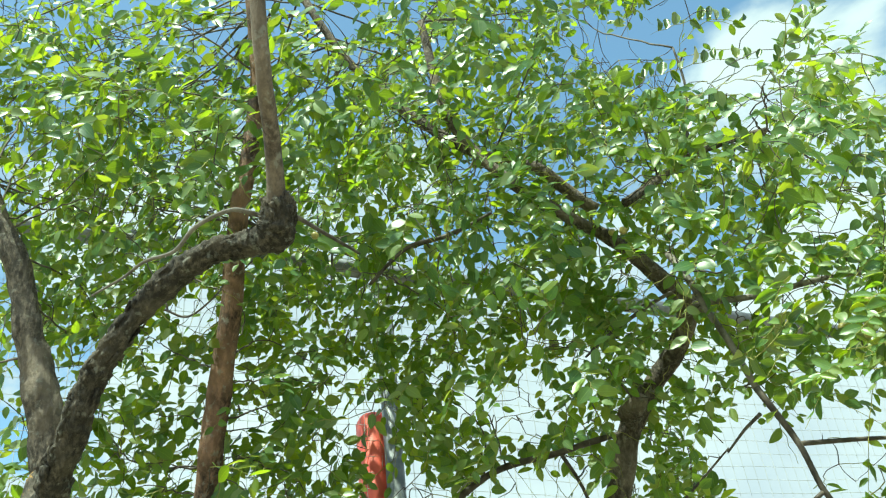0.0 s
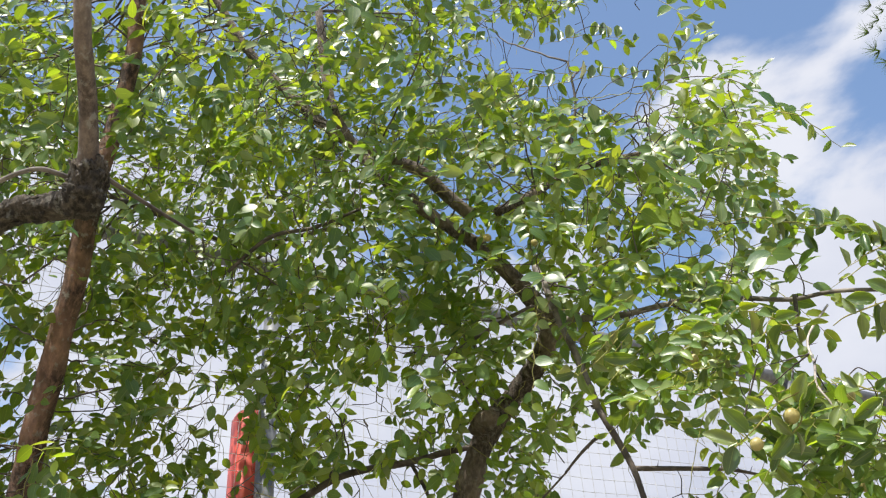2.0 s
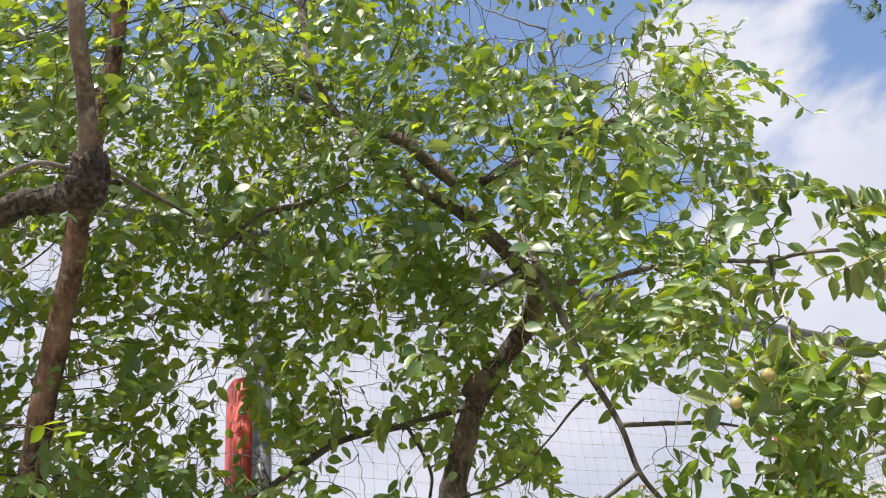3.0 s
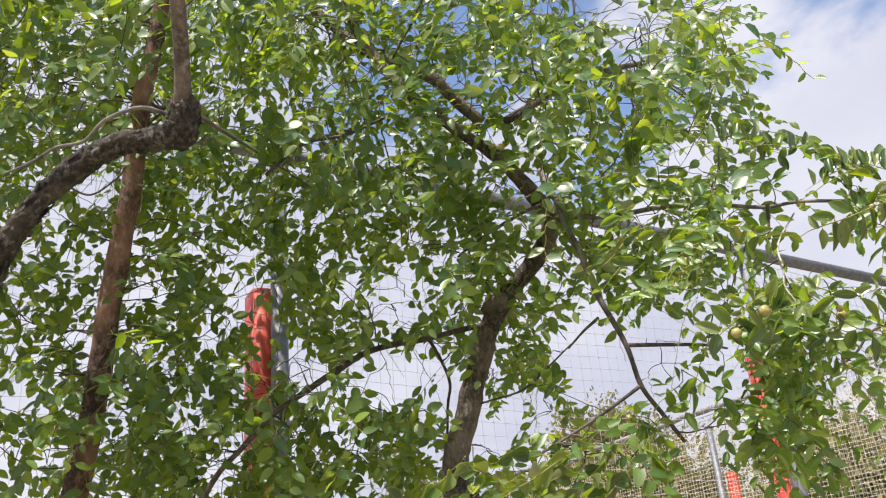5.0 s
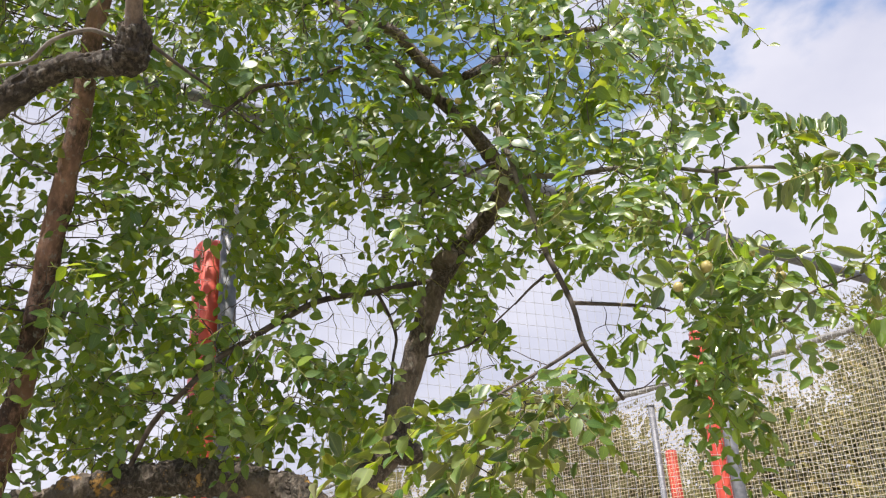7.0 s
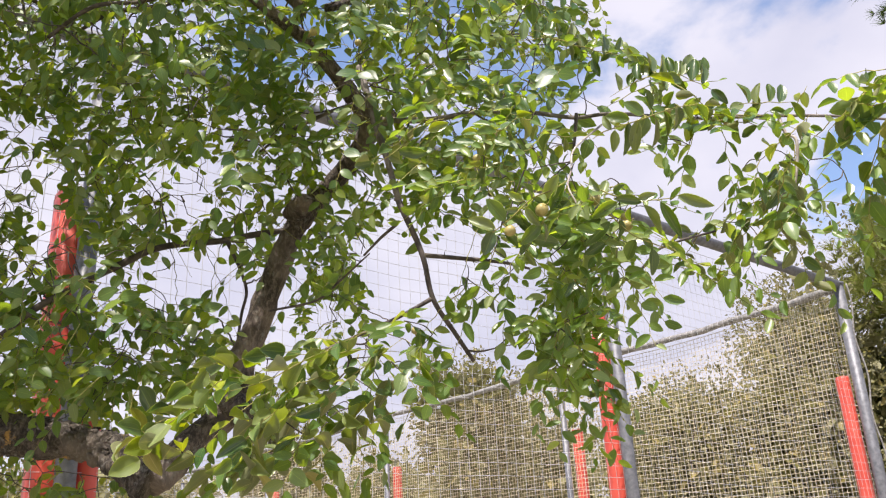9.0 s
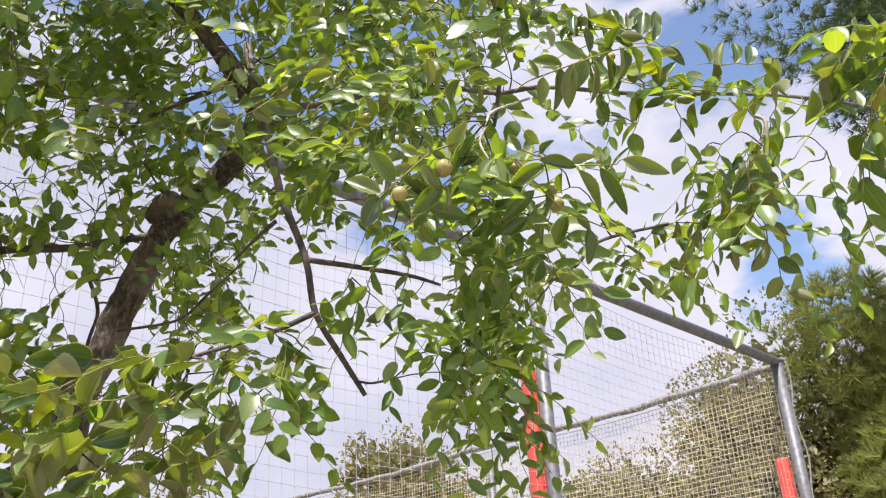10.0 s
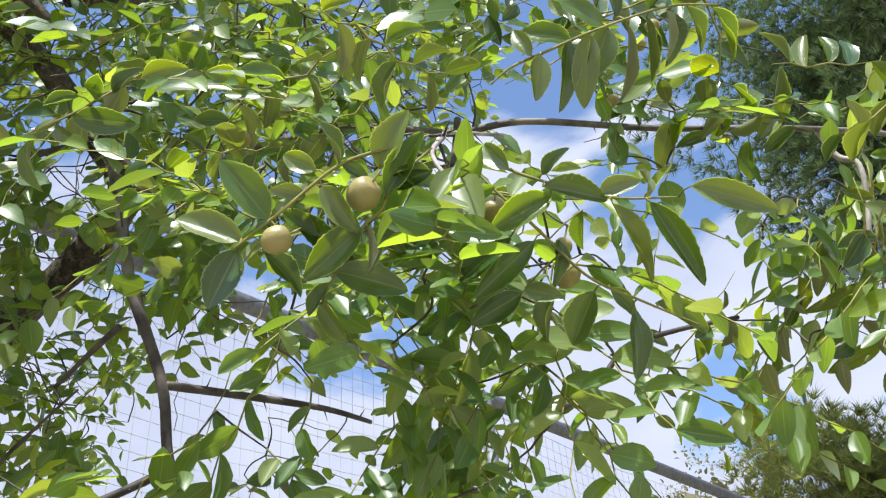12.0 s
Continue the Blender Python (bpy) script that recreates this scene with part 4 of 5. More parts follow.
clump((0.48, 2.18, 3.07), (0.23, 0.30, 0.17), 26)
clump((0.31, 1.90, 3.62), (0.21, 0.30, 0.15), 31)
clump((0.92, 2.11, 3.11), (0.25, 0.30, 0.16), 41)
clump((1.02, 2.00, 2.93), (0.18, 0.25, 0.14), 15)
clump((0.89, 2.06, 2.81), (0.23, 0.28, 0.12), 24)
clump((0.69, 2.23, 2.87), (0.22, 0.30, 0.15), 20)
clump((0.84, 2.15, 3.38), (0.15, 0.20, 0.11), 8)
clump((1.06, 2.04, 2.70), (0.13, 0.20, 0.08), 3)
clump((-0.00, 2.42, 2.95), (0.25, 0.30, 0.19), 50)
clump((0.34, 2.39, 2.91), (0.23, 0.30, 0.16), 27)
clump((0.27, 2.38, 2.72), (0.20, 0.28, 0.12), 22)
clump((0.52, 2.34, 2.66), (0.19, 0.28, 0.13), 19)
clump((0.76, 2.21, 2.63), (0.18, 0.22, 0.11), 13)
clump((0.83, 2.21, 2.47), (0.17, 0.20, 0.11), 9)
clump((0.95, 2.08, 2.53), (0.13, 0.20, 0.10), 5)
clump((-0.78, 2.11, 2.85), (0.20, 0.30, 0.17), 32)
clump((-0.54, 2.26, 2.87), (0.24, 0.30, 0.19), 47)
clump((-0.32, 2.43, 2.86), (0.24, 0.30, 0.20), 47)
clump((-0.51, 2.42, 2.63), (0.24, 0.30, 0.19), 41)
clump((-0.76, 2.27, 2.61), (0.22, 0.30, 0.19), 30)
clump((-0.19, 2.49, 2.61), (0.21, 0.30, 0.16), 29)
clump((0.07, 2.44, 2.57), (0.19, 0.25, 0.11), 12)
clump((0.34, 2.41, 2.50), (0.16, 0.25, 0.09), 9)
clump((0.57, 2.36, 2.46), (0.16, 0.20, 0.10), 7)
clump((0.03, 2.52, 2.44), (0.19, 0.25, 0.09), 10)
clump((-0.67, 2.17, 2.33), (0.23, 0.30, 0.17), 29)
clump((-0.45, 2.35, 2.23), (0.24, 0.30, 0.18), 40)
clump((-0.15, 2.37, 2.24), (0.18, 0.25, 0.18), 23)
clump((-0.88, 2.81, 2.20), (0.25, 0.30, 0.14), 35)
clump((-0.42, 2.84, 2.15), (0.23, 0.25, 0.12), 29)
clump((-0.08, 2.84, 2.18), (0.17, 0.25, 0.11), 11)
clump((0.58, 2.42, 2.29), (0.10, 0.15, 0.15), 8)
clump((0.11, 2.45, 2.38), (0.12, 0.15, 0.07), 4)
clump((0.65, 2.03, 1.95), (0.16, 0.20, 0.08), 8)
clump((0.55, 2.00, 1.88), (0.15, 0.20, 0.05), 5)
clump((0.49, 2.27, 2.13), (0.09, 0.15, 0.06), 3)
clump((0.32, 2.88, 2.07), (0.14, 0.20, 0.08), 7)
clump((0.60, 1.99, 1.91), (0.15, 0.18, 0.08), 7)
clump((0.47, 1.98, 1.78), (0.10, 0.18, 0.06), 3)
clump((-0.73, 2.84, 2.12), (0.23, 0.25, 0.11), 22)
clump((-0.29, 2.86, 2.11), (0.19, 0.25, 0.10), 14)
clump((-0.46, 2.70, 1.79), (0.35, 0.25, 0.07), 10)
clump((-0.02, 2.84, 2.18), (0.15, 0.20, 0.13), 12)
clump((0.88, 1.99, 2.06), (0.07, 0.12, 0.07), 3)
clump((0.94, 1.93, 2.38), (0.15, 0.15, 0.10), 10)
clump((0.98, 1.74, 2.17), (0.13, 0.10, 0.09), 5)
clump((1.04, 1.90, 1.96), (0.05, 0.08, 0.11), 6)
clump((1.27, 1.89, 2.39), (0.14, 0.12, 0.08), 6)
clump((0.92, 1.86, 2.14), (0.09, 0.10, 0.06), 3)
clump((0.89, 1.84, 2.31), (0.13, 0.12, 0.08), 6)
clump((1.07, 1.80, 2.06), (0.08, 0.08, 0.05), 3)
clump((1.47, 1.89, 2.21), (0.12, 0.10, 0.11), 6)
clump((1.34, 1.85, 2.40), (0.17, 0.08, 0.05), 5)
clump((1.56, 1.85, 2.34), (0.11, 0.10, 0.07), 4)
clump((1.18, 1.84, 2.04), (0.08, 0.08, 0.08), 3)
clump((1.55, 1.74, 2.19), (0.07, 0.10, 0.07), 3)
clump((0.81, 2.20, 3.13), (0.22, 0.25, 0.17), 23)
clump((0.98, 2.12, 2.92), (0.19, 0.20, 0.13), 15)
clump((0.66, 2.19, 3.20), (0.19, 0.20, 0.17), 16)
clump((0.36, 2.22, 3.56), (0.13, 0.30, 0.11), 6)
clump((0.15, 2.26, 3.12), (0.12, 0.30, 0.11), 5)
clump((-0.43, 1.81, 3.25), (0.11, 0.30, 0.10), 5)
clump((-0.74, 1.93, 3.39), (0.12, 0.30, 0.11), 5)
clump((-1.41, 2.44, 4.47), (0.17, 0.30, 0.15), 11)
clump((-1.02, 2.28, 3.84), (0.15, 0.30, 0.13), 8)
clump((-0.43, 2.70, 3.79), (0.16, 0.30, 0.14), 9)
clump((-0.56, 1.91, 3.71), (0.12, 0.30, 0.11), 6)
clump((-0.96, 1.89, 4.00), (0.13, 0.30, 0.12), 7)
clump((-0.30, 2.26, 3.68), (0.14, 0.30, 0.12), 7)
clump((-0.66, 1.83, 3.16), (0.11, 0.30, 0.10), 5)
clump((-1.10, 1.98, 3.70), (0.13, 0.30, 0.12), 7)
clump((-0.30, 2.75, 4.02), (0.16, 0.30, 0.15), 10)
clump((0.26, 2.59, 4.37), (0.16, 0.30, 0.15), 10)
clump((-0.94, 2.06, 3.00), (0.12, 0.30, 0.10), 5)
clump((-0.01, 2.15, 3.38), (0.12, 0.30, 0.11), 6)
clump((-0.85, 2.13, 3.63), (0.13, 0.30, 0.12), 7)
clump((-0.51, 2.50, 3.78), (0.15, 0.30, 0.13), 9)
clump((-0.06, 1.80, 3.35), (0.11, 0.30, 0.10), 5)
clump((-0.34, 1.90, 3.14), (0.11, 0.30, 0.10), 5)
clump((-1.16, 1.95, 3.79), (0.13, 0.30, 0.12), 7)
clump((-0.25, 1.79, 3.22), (0.11, 0.30, 0.10), 4)
clump((-0.62, 2.01, 3.17), (0.12, 0.30, 0.10), 5)
clump((-0.33, 2.35, 3.17), (0.13, 0.30, 0.11), 6)
clump((-0.68, 1.83, 3.24), (0.11, 0.30, 0.10), 5)
clump((-0.51, 1.78, 3.53), (0.11, 0.30, 0.10), 5)
clump((0.23, 2.71, 3.83), (0.15, 0.30, 0.14), 9)
clump((-1.15, 2.52, 4.27), (0.17, 0.30, 0.15), 11)
clump((-0.19, 2.13, 2.91), (0.11, 0.30, 0.10), 5)
clump((-1.04, 2.08, 3.63), (0.13, 0.30, 0.12), 7)
clump((-0.84, 2.09, 3.10), (0.12, 0.30, 0.11), 5)
clump((0.22, 2.53, 3.48), (0.14, 0.30, 0.12), 7)
clump((-0.15, 2.10, 3.43), (0.12, 0.30, 0.11), 6)
clump((0.09, 2.26, 3.97), (0.14, 0.30, 0.13), 8)
clump((-0.64, 1.83, 2.86), (0.10, 0.30, 0.09), 4)
clump((-0.35, 2.86, 4.04), (0.17, 0.30, 0.15), 11)
clump((-1.19, 2.16, 3.50), (0.13, 0.30, 0.12), 7)
clump((-1.39, 2.49, 4.18), (0.16, 0.30, 0.15), 11)
clump((-0.01, 2.44, 3.36), (0.13, 0.30, 0.12), 7)
clump((-0.08, 2.09, 3.14), (0.11, 0.30, 0.10), 5)
clump((0.16, 2.26, 3.36), (0.12, 0.30, 0.11), 6)
clump((-0.85, 1.58, 3.43), (0.11, 0.30, 0.10), 4)
clump((-1.54, 2.27, 3.94), (0.15, 0.30, 0.14), 9)
clump((0.18, 2.60, 3.42), (0.14, 0.30, 0.13), 7)
clump((-0.15, 2.67, 3.96), (0.16, 0.30, 0.14), 10)
clump((-0.98, 1.66, 3.67), (0.12, 0.30, 0.11), 5)
clump((-0.75, 2.41, 3.22), (0.13, 0.30, 0.12), 7)
clump((-0.20, 2.18, 3.62), (0.13, 0.30, 0.12), 7)
clump((-0.59, 2.54, 3.43), (0.14, 0.30, 0.13), 8)
clump((0.32, 2.25, 3.05), (0.12, 0.30, 0.10), 5)
clump((-0.40, 2.57, 4.17), (0.16, 0.30, 0.14), 10)
clump((-0.87, 1.88, 3.45), (0.12, 0.30, 0.11), 5)
clump((-0.65, 2.10, 2.96), (0.11, 0.30, 0.10), 5)
clump((-0.82, 1.79, 3.26), (0.11, 0.30, 0.10), 5)
clump((-0.34, 2.02, 3.04), (0.11, 0.30, 0.10), 5)
clump((-0.87, 2.26, 3.20), (0.13, 0.30, 0.11), 6)
clump((-0.78, 1.77, 3.06), (0.10, 0.30, 0.09), 4)
clump((-0.81, 1.89, 3.08), (0.11, 0.30, 0.10), 5)
clump((-0.49, 2.49, 3.31), (0.14, 0.30, 0.12), 7)
clump((0.02, 2.01, 2.88), (0.10, 0.30, 0.09), 4)
clump((0.47, 2.16, 3.53), (0.13, 0.30, 0.12), 6)
clump((0.72, 2.98, 4.34), (0.18, 0.30, 0.16), 11)
clump((0.54, 2.90, 4.25), (0.18, 0.30, 0.16), 11)
clump((0.71, 2.56, 3.81), (0.15, 0.30, 0.13), 8)
clump((0.63, 2.49, 3.52), (0.14, 0.30, 0.13), 7)
clump((0.77, 2.03, 3.52), (0.12, 0.30, 0.11), 5)
clump((0.31, 2.66, 4.44), (0.17, 0.30, 0.16), 11)
clump((0.75, 2.11, 3.15), (0.11, 0.30, 0.10), 4)
clump((1.02, 2.35, 3.60), (0.13, 0.30, 0.12), 5)
clump((1.08, 2.60, 3.42), (0.14, 0.30, 0.12), 5)
clump((1.04, 2.32, 3.38), (0.13, 0.30, 0.11), 5)
clump((0.67, 2.27, 3.07), (0.12, 0.30, 0.11), 5)
clump((1.11, 2.53, 3.17), (0.13, 0.30, 0.12), 6)
clump((1.24, 2.84, 3.52), (0.15, 0.30, 0.13), 8)
clump((1.10, 2.31, 2.93), (0.11, 0.30, 0.10), 5)
clump((1.36, 3.08, 3.88), (0.17, 0.30, 0.15), 10)
clump((0.91, 2.62, 3.12), (0.13, 0.30, 0.12), 6)
clump((0.78, 2.73, 3.48), (0.15, 0.30, 0.13), 8)
clump((0.70, 2.21, 3.26), (0.12, 0.30, 0.11), 5)
clump((0.87, 3.03, 4.10), (0.18, 0.30, 0.16), 11)
clump((0.68, 2.55, 3.96), (0.16, 0.30, 0.14), 9)
clump((0.62, 2.31, 3.36), (0.13, 0.30, 0.12), 6)
clump((0.55, 2.68, 4.12), (0.17, 0.30, 0.15), 10)
clump((0.47, 2.05, 3.23), (0.12, 0.30, 0.11), 5)
clump((0.68, 2.75, 3.77), (0.16, 0.30, 0.14), 9)
clump((0.49, 2.79, 4.35), (0.18, 0.30, 0.16), 11)
clump((0.86, 2.66, 4.37), (0.17, 0.30, 0.15), 10)
clump((0.59, 2.22, 3.36), (0.13, 0.30, 0.11), 6)
clump((0.69, 2.80, 4.63), (0.18, 0.30, 0.17), 12)
clump((0.58, 2.11, 3.16), (0.13, 0.30, 0.11), 5)
clump((0.68, 2.34, 3.17), (0.14, 0.30, 0.12), 6)
clump((0.48, 2.29, 3.23), (0.14, 0.30, 0.12), 6)
clump((0.53, 2.84, 3.91), (0.17, 0.30, 0.16), 10)
clump((0.63, 2.42, 3.19), (0.14, 0.30, 0.13), 6)
clump((-0.73, 1.58, 3.12), (0.10, 0.30, 0.09), 4)
clump((-1.07, 1.75, 3.02), (0.11, 0.30, 0.10), 5)
clump((-1.37, 2.03, 4.43), (0.16, 0.30, 0.14), 10)
clump((-1.18, 2.00, 3.75), (0.14, 0.30, 0.13), 8)
clump((-0.82, 1.97, 2.95), (0.12, 0.30, 0.10), 5)
clump((-0.92, 2.00, 3.77), (0.14, 0.30, 0.12), 7)
clump((-1.08, 1.68, 2.97), (0.11, 0.30, 0.10), 4)
clump((-0.87, 1.76, 3.12), (0.11, 0.30, 0.10), 5)
clump((-1.48, 2.12, 4.02), (0.15, 0.30, 0.14), 9)
clump((-1.49, 1.89, 4.33), (0.15, 0.30, 0.14), 9)
clump((-0.99, 1.81, 3.84), (0.13, 0.30, 0.12), 7)
clump((-0.75, 1.80, 2.96), (0.11, 0.30, 0.10), 5)
clump((-1.38, 1.71, 3.88), (0.13, 0.30, 0.12), 7)
clump((-1.11, 2.15, 3.80), (0.15, 0.30, 0.13), 8)
clump((-0.93, 1.94, 3.16), (0.12, 0.30, 0.11), 6)
clump((-1.51, 2.03, 3.87), (0.15, 0.30, 0.13), 8)
clump((-1.07, 1.66, 3.00), (0.11, 0.30, 0.10), 4)
clump((-1.21, 1.82, 3.43), (0.13, 0.30, 0.11), 6)
clump((-1.20, 1.95, 3.07), (0.12, 0.30, 0.11), 6)
clump((-1.02, 1.72, 3.25), (0.12, 0.30, 0.10), 5)
clump((-1.05, 1.45, 3.24), (0.11, 0.30, 0.09), 4)
clump((-1.09, 1.68, 3.01), (0.11, 0.30, 0.10), 5)
clump((-1.03, 2.15, 3.72), (0.14, 0.30, 0.13), 8)
clump((-0.77, 1.73, 3.31), (0.12, 0.30, 0.10), 5)
clump((-1.32, 2.02, 2.55), (0.12, 0.30, 0.10), 6)
clump((-1.03, 1.90, 2.74), (0.11, 0.30, 0.10), 5)
clump((-1.27, 2.19, 2.54), (0.12, 0.30, 0.11), 6)
clump((-1.03, 1.95, 2.87), (0.12, 0.30, 0.11), 6)
clump((-1.08, 2.03, 2.94), (0.12, 0.30, 0.11), 7)
clump((-1.09, 2.31, 2.57), (0.13, 0.30, 0.11), 7)
clump((-0.99, 2.13, 2.62), (0.12, 0.30, 0.11), 6)
clump((-1.22, 2.10, 2.74), (0.12, 0.30, 0.11), 6)
clump((-0.86, 2.34, 2.50), (0.13, 0.30, 0.12), 6)
clump((-0.80, 2.24, 2.29), (0.12, 0.30, 0.11), 5)
clump((-0.78, 2.47, 2.28), (0.13, 0.30, 0.12), 6)
clump((-0.83, 2.20, 2.52), (0.13, 0.30, 0.11), 6)
clump((-0.75, 2.17, 2.16), (0.12, 0.30, 0.11), 5)
clump((-1.04, 2.25, 2.25), (0.12, 0.30, 0.11), 5)
clump((-0.72, 2.57, 2.07), (0.13, 0.30, 0.12), 6)
clump((-0.93, 1.93, 2.53), (0.12, 0.30, 0.10), 5)
clump((-0.35, 2.58, 2.16), (0.13, 0.30, 0.12), 6)
clump((-0.46, 2.40, 2.38), (0.13, 0.30, 0.11), 6)
clump((-0.58, 2.24, 2.66), (0.13, 0.30, 0.11), 6)
clump((-0.50, 2.07, 2.32), (0.11, 0.30, 0.10), 4)
clump((-0.83, 2.15, 2.54), (0.12, 0.30, 0.11), 5)
clump((-0.75, 2.85, 2.11), (0.12, 0.30, 0.11), 5)
clump((-0.87, 2.18, 2.45), (0.12, 0.30, 0.11), 5)
clump((-0.63, 2.10, 2.28), (0.11, 0.30, 0.10), 4)
clump((-0.74, 2.85, 2.10), (0.12, 0.30, 0.11), 5)
clump((-0.32, 2.51, 2.15), (0.13, 0.30, 0.12), 6)
clump((-0.70, 2.81, 2.21), (0.12, 0.30, 0.11), 5)
clump((-0.15, 2.45, 2.12), (0.12, 0.30, 0.11), 5)
clump((-0.68, 2.45, 2.18), (0.13, 0.30, 0.11), 6)
clump((-0.10, 2.28, 2.19), (0.12, 0.30, 0.11), 5)
clump((-0.11, 2.26, 2.22), (0.12, 0.30, 0.11), 5)
clump((-0.29, 2.57, 3.04), (0.15, 0.30, 0.13), 6)
clump((0.28, 2.04, 2.53), (0.11, 0.30, 0.10), 4)
clump((-0.36, 2.25, 2.59), (0.12, 0.30, 0.11), 4)
clump((-0.90, 3.12, 3.69), (0.18, 0.30, 0.16), 9)
clump((0.20, 2.38, 2.43), (0.13, 0.30, 0.11), 4)
clump((-0.68, 2.31, 3.07), (0.13, 0.30, 0.12), 5)
clump((-0.44, 2.88, 3.07), (0.16, 0.30, 0.14), 7)
clump((0.07, 2.27, 2.70), (0.13, 0.30, 0.11), 4)
clump((0.52, 2.15, 2.76), (0.13, 0.10, 0.10), 8)
clump((0.48, 2.31, 2.61), (0.12, 0.10, 0.10), 7)
clump((0.71, 2.19, 2.53), (0.10, 0.10, 0.10), 4)
clump((0.35, 2.36, 2.49), (0.10, 0.10, 0.10), 5)
clump((0.53, 2.40, 2.47), (0.12, 0.12, 0.09), 6)
clump((0.47, 2.55, 2.35), (0.12, 0.12, 0.10), 7)
clump((0.73, 2.41, 2.41), (0.09, 0.12, 0.07), 3)
clump((0.87, 2.48, 2.27), (0.08, 0.12, 0.07), 3)
clump((0.44, 2.40, 2.67), (0.11, 0.12, 0.09), 5)
clump((0.34, 2.00, 2.92), (0.14, 0.10, 0.08), 12)
clump((0.18, 1.98, 3.08), (0.14, 0.10, 0.08), 12)
clump((0.02, 1.96, 3.25), (0.12, 0.10, 0.08), 9)
clump((0.98, 1.93, 2.52), (0.17, 0.06, 0.05), 14)
clump((1.08, 2.12, 1.97), (0.05, 0.06, 0.10), 9)
clump((-0.03, 2.35, 2.14), (0.14, 0.20, 0.12), 16)
clump((-0.08, 2.35, 2.28), (0.12, 0.20, 0.10), 12)
clump((1.14, 1.77, 2.17), (0.10, 0.05, 0.07), 8)
clump((1.17, 1.80, 2.09), (0.07, 0.05, 0.06), 5)
clump((1.10, 1.73, 2.13), (0.08, 0.06, 0.07), 8)
clump((1.07, 2.08, 2.03), (0.06, 0.07, 0.12), 10)
clump((0.33, 2.95, 2.62), (0.18, 0.12, 0.11), 26)
clump((0.48, 2.95, 2.62), (0.14, 0.12, 0.10), 16)
clump((0.40, 2.95, 2.42), (0.16, 0.12, 0.10), 18)
clump((1.70, 1.62, 2.32), (0.10, 0.10, 0.11), 8)
clump((0.27, 2.40, 2.62), (0.20, 0.20, 0.14), 22)
clump((0.46, 2.32, 2.59), (0.16, 0.20, 0.12), 16)
clump((0.26, 2.40, 2.41), (0.14, 0.20, 0.10), 10)
clump((0.85, 2.12, 2.62), (0.20, 0.20, 0.12), 26)
clump((1.00, 2.00, 2.55), (0.18, 0.20, 0.10), 22)
clump((0.76, 2.20, 2.46), (0.15, 0.20, 0.12), 16)
clump((0.62, 2.15, 2.70), (0.16, 0.20, 0.12), 20)
clump((0.40, 2.20, 2.80), (0.18, 0.20, 0.12), 20)
spray([(0.935, 1.617, 2.304), (0.982, 1.623, 2.285), (1.020, 1.642, 2.266), (1.054, 1.650, 2.266)], 9, 0.042)
spray([(0.816, 1.787, 2.404), (0.768, 1.779, 2.386), (0.710, 1.782, 2.337), (0.654, 1.795, 2.311)], 8, 0.045)
spray([(0.964, 1.736, 2.281), (0.903, 1.736, 2.255), (0.827, 1.747, 2.258)], 9, 0.044)
spray([(0.975, 1.685, 2.351), (0.933, 1.711, 2.324), (0.875, 1.738, 2.320), (0.858, 1.772, 2.294)], 9, 0.044)
spray([(1.507, 1.644, 2.280), (1.455, 1.654, 2.239), (1.415, 1.672, 2.222)], 7, 0.046)
spray([(1.508, 1.765, 2.266), (1.503, 1.783, 2.200), (1.493, 1.830, 2.135), (1.467, 1.865, 2.090)], 9, 0.050)
spray([(1.485, 1.790, 2.335), (1.411, 1.779, 2.349), (1.332, 1.784, 2.361), (1.266, 1.786, 2.395)], 11, 0.042)
spray([(1.548, 1.863, 2.315), (1.509, 1.919, 2.243), (1.443, 1.953, 2.210), (1.388, 2.002, 2.193)], 11, 0.044)
spray([(1.514, 1.964, 2.216), (1.461, 2.009, 2.165), (1.434, 2.062, 2.095)], 9, 0.042)
spray([(1.451, 1.977, 2.273), (1.395, 2.031, 2.209), (1.360, 2.074, 2.155), (1.436, 2.105, 2.092)], 10, 0.038)
spray([(1.333, 2.022, 2.237), (1.347, 2.056, 2.185), (1.353, 2.091, 2.133)], 7, 0.034)
spray([(1.072, 1.970, 2.179), (1.086, 2.009, 2.084), (1.065, 2.052, 1.980), (1.004, 2.098, 1.867)], 15, 0.047)
spray([(1.102, 2.039, 2.196), (1.123, 2.066, 2.055), (1.125, 2.110, 1.947), (1.180, 2.145, 1.859)], 14, 0.047)
spray([(1.077, 2.057, 2.153), (1.038, 2.096, 2.056), (1.022, 2.136, 1.959)], 12, 0.045)
spray([(1.136, 2.052, 2.162), (1.084, 2.110, 2.022), (1.102, 2.168, 1.879)], 13, 0.045)
spray([(1.465, 1.741, 2.228), (1.481, 1.779, 2.134), (1.527, 1.832, 2.001)], 9, 0.046)
spray([(1.473, 1.817, 2.199), (1.407, 1.849, 2.124), (1.352, 1.884, 2.039)], 10, 0.042)
spray([(1.671, 1.645, 2.299), (1.628, 1.692, 2.184), (1.662, 1.744, 2.056)], 9, 0.062)
spray([(1.680, 1.573, 2.316), (1.595, 1.583, 2.293), (1.518, 1.611, 2.227)], 9, 0.062)
spray([(1.363, 1.758, 2.349), (1.273, 1.597, 2.315), (1.234, 1.937, 2.627)], 10, 0.045)
spray([(0.911, 2.084, 2.132), (0.921, 2.098, 2.099), (0.837, 2.111, 2.069)], 7, 0.036)
spray([(0.706, 1.870, 1.948), (0.633, 1.837, 1.889), (0.566, 1.805, 1.825), (0.498, 1.834, 1.757)], 8, 0.064)
spray([(0.741, 1.918, 1.973), (0.734, 1.901, 1.872), (0.700, 1.935, 1.789)], 6, 0.059)
